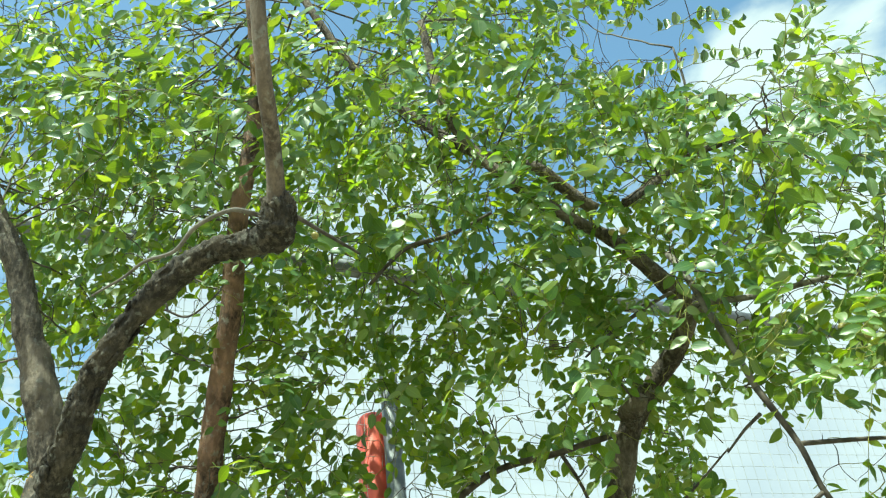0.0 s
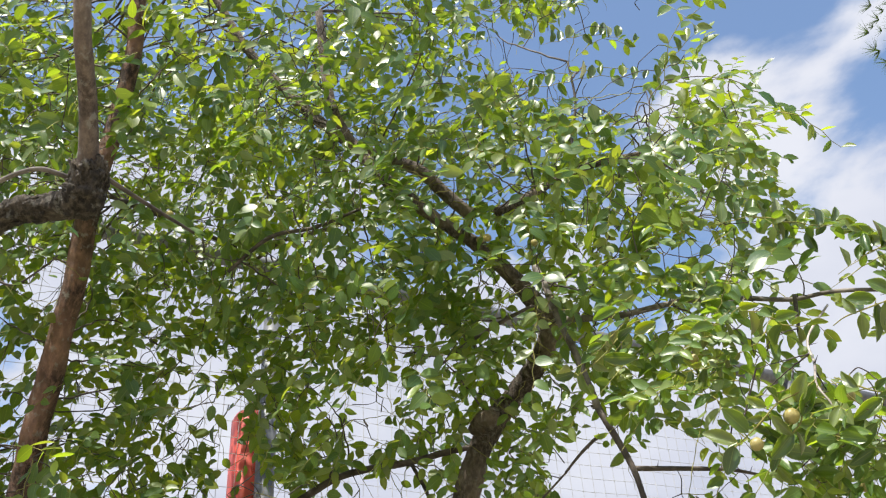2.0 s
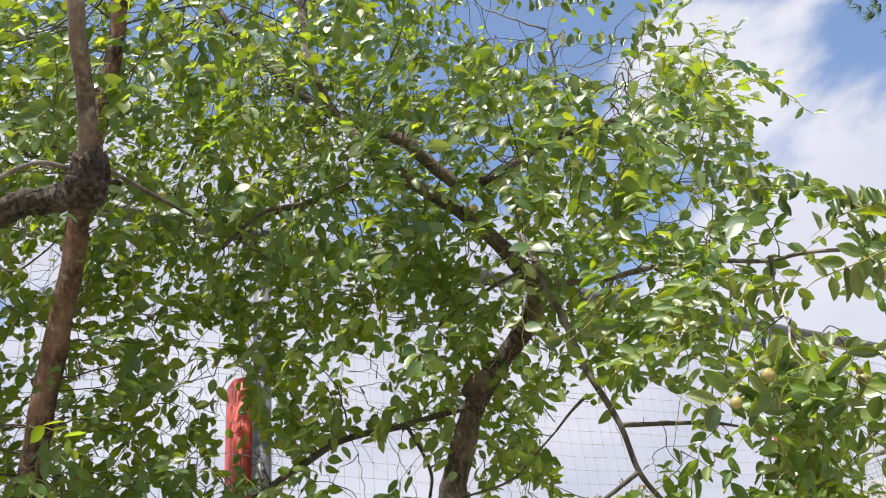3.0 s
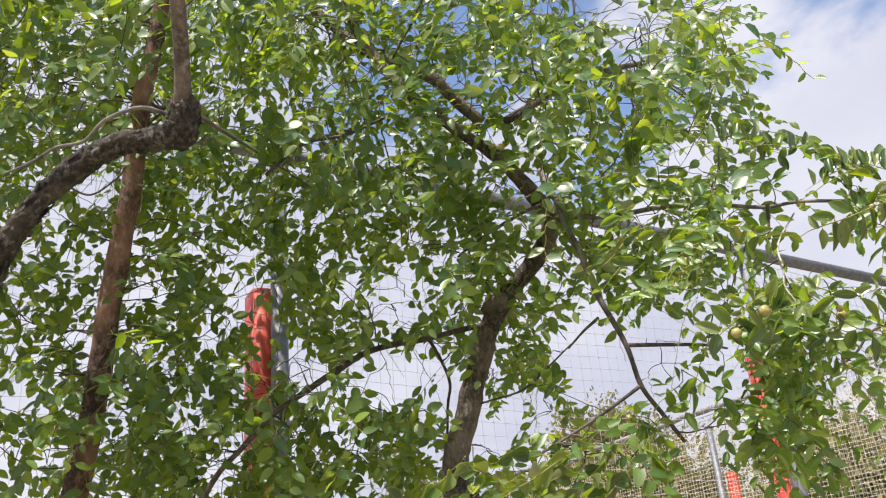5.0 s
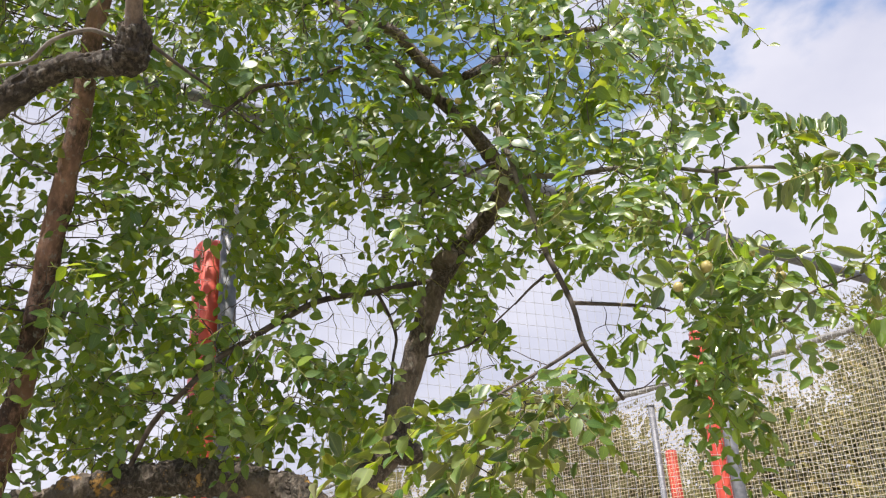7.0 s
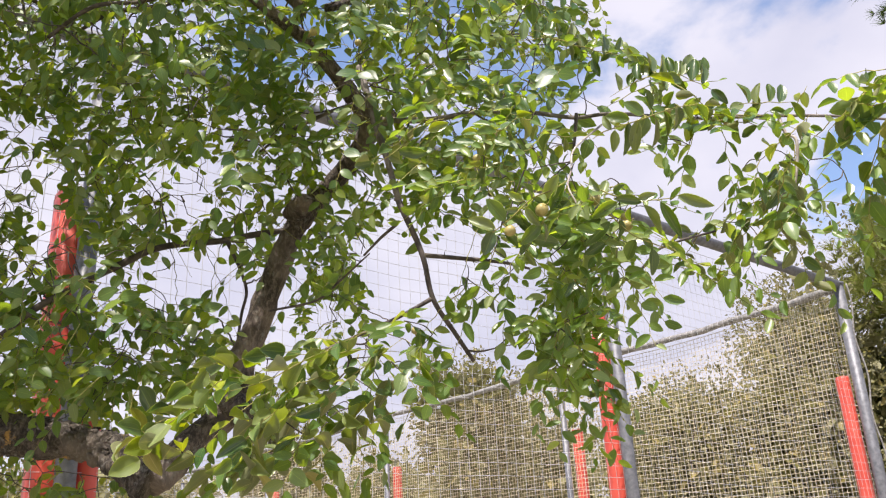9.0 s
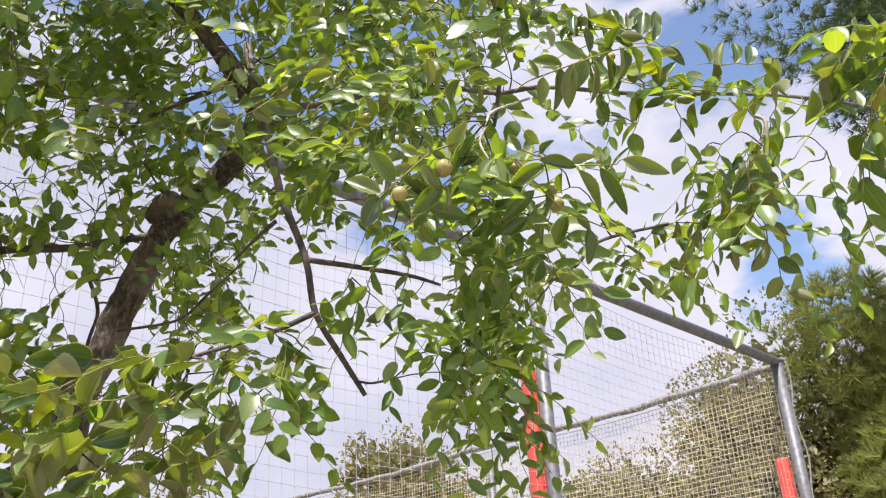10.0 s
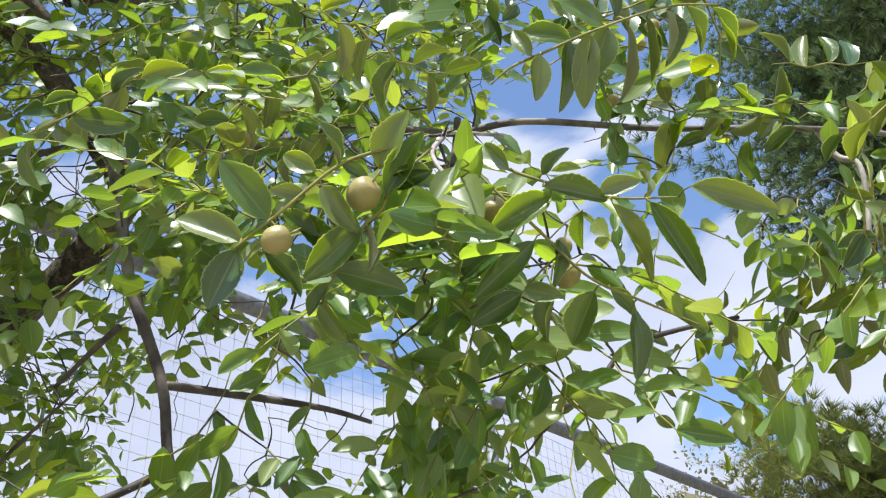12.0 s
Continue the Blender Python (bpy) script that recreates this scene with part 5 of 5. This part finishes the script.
spray([(0.588, 1.770, 1.911), (0.536, 1.725, 1.880), (0.470, 1.717, 1.844), (0.401, 1.692, 1.821)], 8, 0.070)
spray([(0.488, 1.756, 1.806), (0.440, 1.751, 1.762), (0.393, 1.771, 1.714)], 6, 0.070)
spray([(0.572, 1.866, 1.819), (0.610, 1.881, 1.781), (0.669, 1.874, 1.797)], 5, 0.062)
spray([(1.080, 1.769, 2.803), (1.173, 1.733, 2.778), (1.256, 1.776, 2.702)], 9, 0.044, False)
spray([(1.013, 1.751, 2.579), (1.099, 1.773, 2.551), (1.198, 1.793, 2.529)], 8, 0.044, False)
spray([(1.146, 1.791, 2.397), (1.263, 1.779, 2.447), (1.400, 1.791, 2.452)], 11, 0.042, False)
spray([(0.975, 2.001, 3.100), (1.031, 1.917, 3.241), (1.132, 1.856, 3.267)], 10, 0.048, False)
spray([(0.783, 2.198, 3.484), (0.876, 2.180, 3.535), (0.972, 2.210, 3.515)], 9, 0.046, False)
spray([(0.995, 2.188, 3.372), (0.891, 2.193, 3.428), (0.761, 2.212, 3.457), (0.630, 2.184, 3.465)], 11, 0.046, False)
spray([(0.299, 2.009, 3.642), (0.452, 2.080, 3.575), (0.520, 2.142, 3.500)], 10, 0.046, False)
spray([(0.403, 2.013, 3.664), (0.561, 2.065, 3.625), (0.679, 2.081, 3.632)], 9, 0.046, False)
spray([(0.697, 1.934, 1.936), (0.624, 1.878, 1.932), (0.551, 1.850, 1.916), (0.478, 1.825, 1.922)], 8, 0.073)
spray([(0.590, 1.858, 1.897), (0.521, 1.826, 1.861), (0.451, 1.805, 1.858), (0.384, 1.773, 1.881)], 8, 0.078)
spray([(0.488, 1.825, 1.922), (0.417, 1.808, 1.909), (0.347, 1.790, 1.897)], 6, 0.078)
spray([(0.699, 1.928, 1.891), (0.641, 1.916, 1.838), (0.589, 1.935, 1.793)], 6, 0.073)
spray([(0.513, 1.866, 1.821), (0.460, 1.855, 1.791), (0.401, 1.830, 1.798)], 6, 0.078)
spray([(0.375, 1.833, 1.762), (0.425, 1.837, 1.723), (0.414, 1.854, 1.680)], 6, 0.078)
spray([(0.279, 1.865, 1.829), (0.238, 1.858, 1.790), (0.188, 1.880, 1.738)], 6, 0.078)
spray([(0.314, 1.880, 1.734), (0.266, 1.851, 1.750), (0.201, 1.837, 1.787)], 6, 0.078)
spray([(0.450, 1.921, 1.687), (0.509, 1.914, 1.703), (0.570, 1.892, 1.756)], 6, 0.073)
spray([(0.424, 1.941, 1.926), (0.357, 1.935, 1.884), (0.282, 1.926, 1.853)], 6, 0.076)
spray([(0.549, 1.957, 1.883), (0.470, 1.947, 1.851), (0.405, 1.974, 1.787)], 6, 0.076)
spray([(0.322, 1.985, 1.964), (0.257, 1.973, 1.908), (0.202, 1.968, 1.866)], 6, 0.076)
spray([(0.273, 1.988, 1.815), (0.211, 1.980, 1.836), (0.137, 1.995, 1.800)], 6, 0.076)
spray([(0.376, 2.008, 1.762), (0.313, 2.020, 1.736), (0.259, 2.035, 1.699)], 6, 0.076)
spray([(0.503, 1.996, 1.787), (0.449, 2.012, 1.750), (0.386, 2.020, 1.733)], 6, 0.073)
spray([(0.122, 2.053, 1.945), (0.097, 2.057, 1.879), (0.083, 2.064, 1.804)], 6, 0.073)
spray([(1.017, 1.699, 2.322), (0.984, 1.706, 2.278), (0.944, 1.723, 2.265)], 8, 0.046, False)
spray([(1.065, 1.679, 2.183), (1.026, 1.672, 2.183), (0.989, 1.675, 2.167), (0.944, 1.683, 2.168)], 9, 0.050, False)
spray([(1.055, 1.712, 2.137), (1.008, 1.723, 2.134), (0.966, 1.749, 2.106), (0.943, 1.773, 2.077)], 9, 0.050, False)
spray([(1.039, 1.707, 2.187), (1.064, 1.706, 2.144), (1.092, 1.719, 2.119), (1.101, 1.739, 2.087)], 9, 0.050, False)
spray([(1.005, 1.651, 2.159), (0.969, 1.645, 2.137), (0.935, 1.669, 2.112)], 8, 0.043, False)
spray([(0.896, 1.923, 2.188), (0.907, 1.941, 2.158), (0.895, 1.963, 2.130)], 6, 0.042, False)
spray([(0.967, 1.775, 2.384), (0.920, 1.800, 2.359), (0.874, 1.815, 2.348)], 8, 0.042, False)
spray([(1.054, 1.778, 2.459), (1.005, 1.797, 2.443), (0.962, 1.799, 2.451)], 8, 0.042, False)
spray([(0.833, 1.880, 2.565), (0.785, 1.874, 2.587), (0.695, 1.896, 2.577)], 8, 0.045, False)
spray([(0.902, 1.873, 2.560), (0.860, 1.901, 2.529), (0.819, 1.910, 2.527)], 8, 0.045, False)
spray([(1.150, 1.845, 2.539), (1.108, 1.838, 2.559), (1.081, 1.813, 2.602)], 8, 0.045, False)
spray([(0.773, 1.915, 2.429), (0.734, 1.954, 2.384), (0.792, 1.943, 2.384)], 7, 0.040, False)
spray([(1.106, 2.047, 2.257), (1.065, 2.076, 2.226), (1.037, 2.118, 2.171), (1.030, 2.151, 2.126)], 11, 0.042, False)
spray([(1.099, 2.048, 2.257), (1.103, 2.063, 2.195), (1.089, 2.107, 2.135), (1.115, 2.143, 2.076)], 12, 0.044, False)
spray([(1.131, 2.077, 2.249), (1.165, 2.101, 2.205), (1.207, 2.120, 2.166)], 10, 0.042, False)
spray([(1.106, 2.079, 2.211), (1.147, 2.114, 2.150), (1.174, 2.127, 2.125)], 9, 0.042, False)
spray([(1.092, 2.104, 2.178), (1.050, 2.141, 2.136), (1.023, 2.175, 2.092)], 9, 0.044, False)
spray([(1.119, 2.125, 2.141), (1.133, 2.159, 2.089), (1.153, 2.196, 2.030)], 9, 0.044, False)
spray([(1.085, 2.124, 2.251), (1.035, 2.142, 2.237), (0.998, 2.142, 2.246)], 8, 0.038, False)
spray([(1.581, 1.939, 2.297), (1.533, 1.948, 2.295), (1.471, 1.959, 2.294)], 8, 0.060, False)
spray([(1.581, 1.896, 2.258), (1.554, 1.933, 2.212), (1.502, 1.961, 2.184)], 8, 0.062, False)
spray([(1.564, 2.086, 2.288), (1.488, 2.121, 2.257), (1.442, 2.144, 2.236)], 8, 0.042, False)
spray([(1.559, 1.735, 2.396), (1.534, 1.763, 2.362), (1.503, 1.781, 2.344)], 7, 0.057, False)
spray([(1.052, 2.022, 2.165), (1.106, 2.066, 2.056), (1.089, 2.118, 1.927)], 14, 0.051, False)
spray([(1.124, 2.048, 2.173), (1.073, 2.092, 2.066), (1.045, 2.145, 1.936)], 14, 0.051, False)
spray([(1.164, 2.100, 2.155), (1.172, 2.150, 2.032), (1.118, 2.209, 1.888)], 14, 0.051, False)
spray([(1.027, 2.083, 2.089), (0.989, 2.119, 2.003), (1.032, 2.163, 1.893)], 13, 0.051, False)
spray([(0.697, 1.934, 1.936), (0.749, 1.942, 1.914), (0.779, 1.958, 1.874)], 5, 0.070, False)
spray([(1.073, 2.092, 2.066), (1.022, 2.136, 1.959), (0.995, 2.181, 1.850)], 13, 0.053, False)
spray([(1.108, 2.101, 2.043), (1.069, 2.145, 1.935), (1.030, 2.181, 1.849)], 13, 0.053, False)
spray([(1.142, 2.110, 2.020), (1.139, 2.146, 1.933), (1.183, 2.186, 1.833)], 12, 0.053, False)
spray([(1.677, 1.583, 2.290), (1.613, 1.594, 2.267), (1.539, 1.590, 2.278)], 9, 0.070, False)
spray([(1.687, 1.632, 2.234), (1.620, 1.657, 2.175), (1.599, 1.689, 2.097), (1.615, 1.718, 2.026)], 11, 0.068, False)
spray([(1.702, 1.633, 2.169), (1.653, 1.661, 2.101), (1.632, 1.692, 2.024)], 9, 0.070, False)
spray([(1.679, 1.566, 2.334), (1.614, 1.576, 2.310), (1.556, 1.601, 2.252)], 9, 0.070, False)
spray([(1.473, 1.681, 2.216), (1.441, 1.717, 2.127), (1.467, 1.747, 2.054)], 10, 0.050, False)
spray([(1.441, 1.721, 2.118), (1.380, 1.746, 2.057), (1.320, 1.772, 1.997)], 10, 0.050, False)
spray([(0.625, 1.866, 1.961), (0.556, 1.825, 1.919), (0.492, 1.823, 1.871)], 6, 0.067, False)
spray([(0.520, 1.791, 1.861), (0.469, 1.787, 1.814), (0.430, 1.805, 1.773)], 6, 0.067, False)
spray([(0.426, 1.791, 1.865), (0.368, 1.770, 1.861), (0.320, 1.791, 1.811)], 6, 0.067, False)
spray([(0.656, 1.926, 1.957), (0.632, 1.957, 1.880), (0.599, 1.981, 1.823)], 6, 0.062, False)
spray([(1.161, 1.761, 2.410), (1.236, 1.731, 2.436), (1.294, 1.715, 2.426), (1.358, 1.719, 2.390)], 10, 0.050, True, True)
spray([(1.400, 1.704, 2.345), (1.450, 1.705, 2.346), (1.497, 1.688, 2.335)], 5, 0.050, True, True)
spray([(1.085, 1.843, 2.616), (1.131, 1.832, 2.563), (1.166, 1.822, 2.535)], 6, 0.050, True, True)
spray([(0.973, 1.822, 2.594), (1.059, 1.800, 2.588), (1.142, 1.807, 2.544), (1.220, 1.792, 2.545)], 10, 0.050, True, True)
spray([(1.193, 1.755, 2.428), (1.262, 1.733, 2.442), (1.350, 1.727, 2.427)], 9, 0.048, True, True)
spray([(0.591, 2.134, 3.349), (0.721, 2.110, 3.326), (0.845, 2.086, 3.303), (0.965, 2.116, 3.289)], 13, 0.050, True, True)
spray([(0.708, 2.081, 3.458), (0.840, 2.093, 3.474), (0.958, 2.091, 3.416)], 11, 0.048, True, True)
spray([(0.942, 2.010, 3.078), (0.996, 1.958, 3.171), (1.086, 1.929, 3.237)], 8, 0.050, True, True)
fruit((0.977, 1.607, 2.100), 0.024, 70, 30)
fruit((0.918, 1.614, 2.066), 0.020, 60, 80)
fruit((0.913, 1.778, 2.348), 0.020, 65, 10)
fruit((0.875, 1.757, 2.284), 0.016, 70, 70)
fruit((1.279, 1.823, 2.408), 0.014, 45, 5)
fruit((1.165, 2.052, 2.105), 0.022, 70, 190)
fruit((1.139, 1.685, 2.109), 0.014, 75, 275)
fruit((1.230, 1.609, 2.286), 0.012, 75, 75)
fruit((1.430, 1.869, 2.393), 0.012, 45, 205)
fruit((1.090, 1.694, 2.152), 0.022, 70, 350)
fruit((1.151, 1.723, 2.106), 0.022, 50, 50)
fruit((0.909, 1.794, 2.367), 0.020, 65, 145)
fruit((0.728, 2.212, 2.048), 0.020, 77, 37)
fruit((0.721, 2.155, 2.041), 0.018, 65, 145)
fruit((0.493, 2.074, 2.828), 0.020, 78, 318)
fruit((0.463, 2.173, 2.892), 0.020, 50, 130)
fruit((0.604, 2.122, 2.822), 0.018, 65, 225)
fruit((0.901, 2.066, 2.438), 0.020, 55, 135)
fruit((-0.281, 1.894, 2.937), 0.020, 60, 300)
fruit((1.316, 1.795, 2.471), 0.016, 45, 205)
placed([(1.026, 1.602, 2.151), (0.996, 1.595, 2.132), (0.960, 1.599, 2.119), (0.921, 1.613, 2.090), (0.888, 1.631, 2.071)], [
    (0.911, 1.620, 2.088, 0.878, 1.602, 2.125),
    (0.893, 1.633, 2.080, 0.844, 1.632, 2.100),
    (0.889, 1.643, 2.078, 0.870, 1.655, 2.037),
    (0.909, 1.629, 2.066, 0.937, 1.653, 2.046),
    (0.948, 1.604, 2.104, 0.972, 1.611, 2.071),
    (0.928, 1.631, 2.101, 0.974, 1.647, 2.065),
    (0.989, 1.603, 2.119, 1.007, 1.576, 2.153),
    (0.960, 1.601, 2.122, 0.949, 1.574, 2.140),
    (0.944, 1.605, 2.119, 0.919, 1.611, 2.140),
    (0.961, 1.598, 2.121, 0.982, 1.611, 2.112),
    (0.936, 1.617, 2.105, 0.914, 1.603, 2.103),
    (0.920, 1.626, 2.100, 0.944, 1.637, 2.084),
])
placed([(1.028, 1.607, 2.143), (1.000, 1.608, 2.113), (0.988, 1.614, 2.090), (0.975, 1.618, 2.078), (0.956, 1.643, 2.055), (0.944, 1.669, 2.038)], [
    (0.974, 1.618, 2.078, 0.935, 1.628, 2.044),
    (0.986, 1.624, 2.092, 1.045, 1.621, 2.079),
    (0.976, 1.628, 2.082, 1.006, 1.647, 2.072),
    (0.956, 1.645, 2.061, 1.012, 1.660, 2.054),
    (0.992, 1.605, 2.097, 1.020, 1.585, 2.139),
    (0.999, 1.595, 2.112, 1.035, 1.611, 2.108),
    (0.996, 1.610, 2.109, 1.022, 1.589, 2.107),
    (0.979, 1.614, 2.077, 0.983, 1.623, 2.044),
    (0.952, 1.656, 2.058, 0.938, 1.669, 2.038),
    (0.946, 1.658, 2.041, 0.965, 1.665, 2.014),
])
placed([(1.057, 1.639, 2.161), (1.079, 1.636, 2.125), (1.106, 1.640, 2.094), (1.144, 1.656, 2.061), (1.185, 1.662, 2.042), (1.231, 1.676, 2.029)], [
    (1.104, 1.646, 2.086, 1.059, 1.672, 2.052),
    (1.094, 1.666, 2.053, 1.057, 1.686, 2.039),
    (1.074, 1.646, 2.097, 1.052, 1.669, 2.096),
    (1.088, 1.649, 2.093, 1.053, 1.687, 2.077),
    (1.151, 1.669, 2.056, 1.141, 1.711, 2.033),
    (1.178, 1.670, 2.040, 1.181, 1.687, 1.991),
    (1.197, 1.669, 2.045, 1.248, 1.691, 2.033),
    (1.143, 1.636, 2.108, 1.140, 1.656, 2.085),
    (1.124, 1.647, 2.088, 1.120, 1.657, 2.055),
    (1.163, 1.666, 2.057, 1.185, 1.678, 2.039),
    (1.096, 1.662, 2.055, 1.121, 1.649, 2.038),
    (1.123, 1.668, 2.064, 1.117, 1.713, 2.035),
])
placed([(1.062, 1.636, 2.164), (1.090, 1.632, 2.144), (1.115, 1.627, 2.128), (1.167, 1.636, 2.120), (1.223, 1.638, 2.122)], [
    (1.111, 1.622, 2.119, 1.165, 1.629, 2.116),
    (1.119, 1.632, 2.117, 1.070, 1.639, 2.093),
    (1.164, 1.627, 2.107, 1.202, 1.666, 2.061),
    (1.197, 1.634, 2.114, 1.230, 1.652, 2.048),
    (1.226, 1.619, 2.118, 1.284, 1.606, 2.090),
    (1.157, 1.632, 2.120, 1.185, 1.615, 2.125),
    (1.197, 1.630, 2.121, 1.202, 1.633, 2.149),
    (1.088, 1.625, 2.138, 1.070, 1.630, 2.171),
    (1.112, 1.621, 2.130, 1.124, 1.595, 2.134),
])
placed([(1.094, 1.660, 2.263), (1.110, 1.643, 2.267), (1.134, 1.626, 2.267), (1.175, 1.596, 2.265), (1.231, 1.579, 2.275), (1.277, 1.580, 2.281)], [
    (1.155, 1.616, 2.272, 1.146, 1.633, 2.212),
    (1.169, 1.604, 2.268, 1.164, 1.637, 2.215),
    (1.188, 1.606, 2.278, 1.171, 1.620, 2.236),
    (1.200, 1.594, 2.268, 1.210, 1.641, 2.227),
    (1.218, 1.593, 2.278, 1.230, 1.637, 2.246),
    (1.240, 1.596, 2.292, 1.248, 1.617, 2.250),
    (1.253, 1.586, 2.285, 1.272, 1.605, 2.255),
    (1.276, 1.587, 2.286, 1.305, 1.610, 2.253),
    (1.183, 1.605, 2.280, 1.147, 1.600, 2.305),
    (1.159, 1.620, 2.280, 1.114, 1.622, 2.289),
    (1.123, 1.624, 2.261, 1.109, 1.618, 2.291),
    (1.129, 1.620, 2.258, 1.123, 1.636, 2.220),
    (1.198, 1.606, 2.292, 1.189, 1.588, 2.322),
    (1.223, 1.592, 2.288, 1.233, 1.557, 2.298),
])
placed([(1.535, 1.852, 2.392), (1.451, 1.840, 2.394), (1.361, 1.837, 2.403), (1.289, 1.832, 2.428)], [
    (1.354, 1.848, 2.403, 1.343, 1.887, 2.358),
    (1.367, 1.837, 2.399, 1.416, 1.812, 2.435),
    (1.479, 1.831, 2.407, 1.469, 1.784, 2.428),
    (1.462, 1.853, 2.379, 1.495, 1.823, 2.411),
    (1.410, 1.859, 2.384, 1.420, 1.823, 2.418),
    (1.450, 1.857, 2.379, 1.453, 1.896, 2.348),
    (1.511, 1.819, 2.390, 1.535, 1.797, 2.368),
    (1.334, 1.847, 2.421, 1.379, 1.855, 2.449),
    (1.310, 1.836, 2.424, 1.273, 1.853, 2.403),
    (1.399, 1.857, 2.387, 1.361, 1.860, 2.371),
])
placed([(1.536, 1.796, 2.295), (1.527, 1.812, 2.221), (1.510, 1.831, 2.163), (1.484, 1.870, 2.112)], [
    (1.512, 1.836, 2.167, 1.442, 1.854, 2.140),
    (1.495, 1.858, 2.139, 1.456, 1.886, 2.117),
    (1.522, 1.870, 2.112, 1.461, 1.889, 2.088),
    (1.524, 1.816, 2.209, 1.468, 1.808, 2.189),
    (1.518, 1.789, 2.241, 1.494, 1.799, 2.256),
    (1.518, 1.818, 2.189, 1.541, 1.819, 2.155),
])
placed([(0.814, 1.770, 2.386), (0.773, 1.764, 2.370), (0.718, 1.761, 2.317), (0.667, 1.766, 2.286)], [
    (0.718, 1.764, 2.342, 0.688, 1.763, 2.328),
    (0.717, 1.765, 2.315, 0.777, 1.760, 2.303),
    (0.697, 1.782, 2.318, 0.717, 1.774, 2.288),
    (0.671, 1.787, 2.301, 0.680, 1.804, 2.258),
    (0.659, 1.799, 2.308, 0.622, 1.804, 2.304),
    (0.750, 1.760, 2.343, 0.775, 1.731, 2.348),
    (0.780, 1.740, 2.342, 0.821, 1.732, 2.358),
])

# leaf-free stretches of wood
clear(BOUGHS[7][8:60:3], 0.035)
clear(BOUGHS[7][60:74:3], 0.03, 0.5)
clear(BOUGHS[5][4:40:3], 0.035, 0.9)
clear(BOUGHS[5][40::4], 0.03, 0.4)
for k in (8, 12, 13, 14, 25):
    clear(BOUGHS[k][::3], 0.022, 0.85)
clear(BOUGHS[20][2:15:2], 0.03, 0.9)
# spots of sun on the wood
sunny(BOUGHS[20][2:16:2], 0.055)
sunny(BOUGHS[5][8:60:13], 0.04)
sunny(BOUGHS[7][12:70:13], 0.04)
sunny(BOUGHS[4][90:230:14], 0.05)
sunny(BOUGHS[6][30::20], 0.06)
sunny(BOUGHS[10][:8:3], 0.05)
sunny(BOUGHS[35][4::6], 0.05)
# open gaps in the crown
clear([(0.80, 3.87, 4.95)], 0.230, 0.95)
clear([(1.13, 3.87, 4.98)], 0.355, 0.93)
clear([(0.49, 3.87, 5.20)], 0.160, 0.70)
clear([(1.24, 3.87, 4.48)], 0.144, 0.55)
clear([(-1.89, 3.87, 3.17)], 0.088, 0.80)
clear([(-1.15, 3.87, 3.10)], 0.088, 0.80)
clear([(-1.62, 3.87, 3.39)], 0.078, 0.80)
clear([(-1.31, 3.87, 2.65)], 0.081, 0.80)
clear([(-1.05, 3.87, 2.50)], 0.073, 0.80)
clear([(-1.12, 3.87, 2.38)], 0.084, 0.70)
clear([(-1.93, 3.87, 4.08)], 0.130, 0.90)
clear([(-0.21, 3.87, 3.12)], 0.152, 0.85)
clear([(-0.32, 3.87, 2.75)], 0.148, 0.85)
clear([(-0.08, 3.87, 2.77)], 0.120, 0.80)
clear([(0.06, 3.87, 2.59)], 0.105, 0.80)
clear([(0.64, 3.87, 2.76)], 0.145, 0.90)
clear([(0.82, 3.87, 2.63)], 0.157, 0.90)
clear([(0.38, 3.87, 2.49)], 0.116, 0.80)
clear([(1.04, 3.87, 2.75)], 0.132, 0.80)
clear([(-1.07, 3.87, 3.30)], 0.083, 0.90)
clear([(1.33, 3.87, 3.66)], 0.116, 0.80)
clear([(0.41, 3.87, 3.64)], 0.114, 0.70)
clear([(-1.43, 3.87, 2.98)], 0.071, 0.80)
clear([(-0.67, 3.87, 2.82)], 0.083, 0.80)
clear([(-0.90, 3.87, 3.25)], 0.105, 0.90)
clear([(-0.89, 3.87, 3.06)], 0.095, 0.85)
clear([(-0.88, 3.87, 2.88)], 0.095, 0.80)
grow()
leaf_crowd()
part("side_twig", SIDE_TWIGS.mesh("side_twig", ORIGIN), TWIG, TREE, kind="stuff")
part("twiglet", STEMS.mesh("twiglet", ORIGIN), STALK, TREE, kind="stuff")
part("foliage", CROWD_NEAR.mesh("foliage", ORIGIN), LEAF_MID, TREE, "waxy dark-green leaves of the near boughs", kind="stuff")
part("foliage", CROWD.mesh("foliage", ORIGIN), LEAF, TREE, "many small glossy green leaves", smooth=False, kind="stuff")
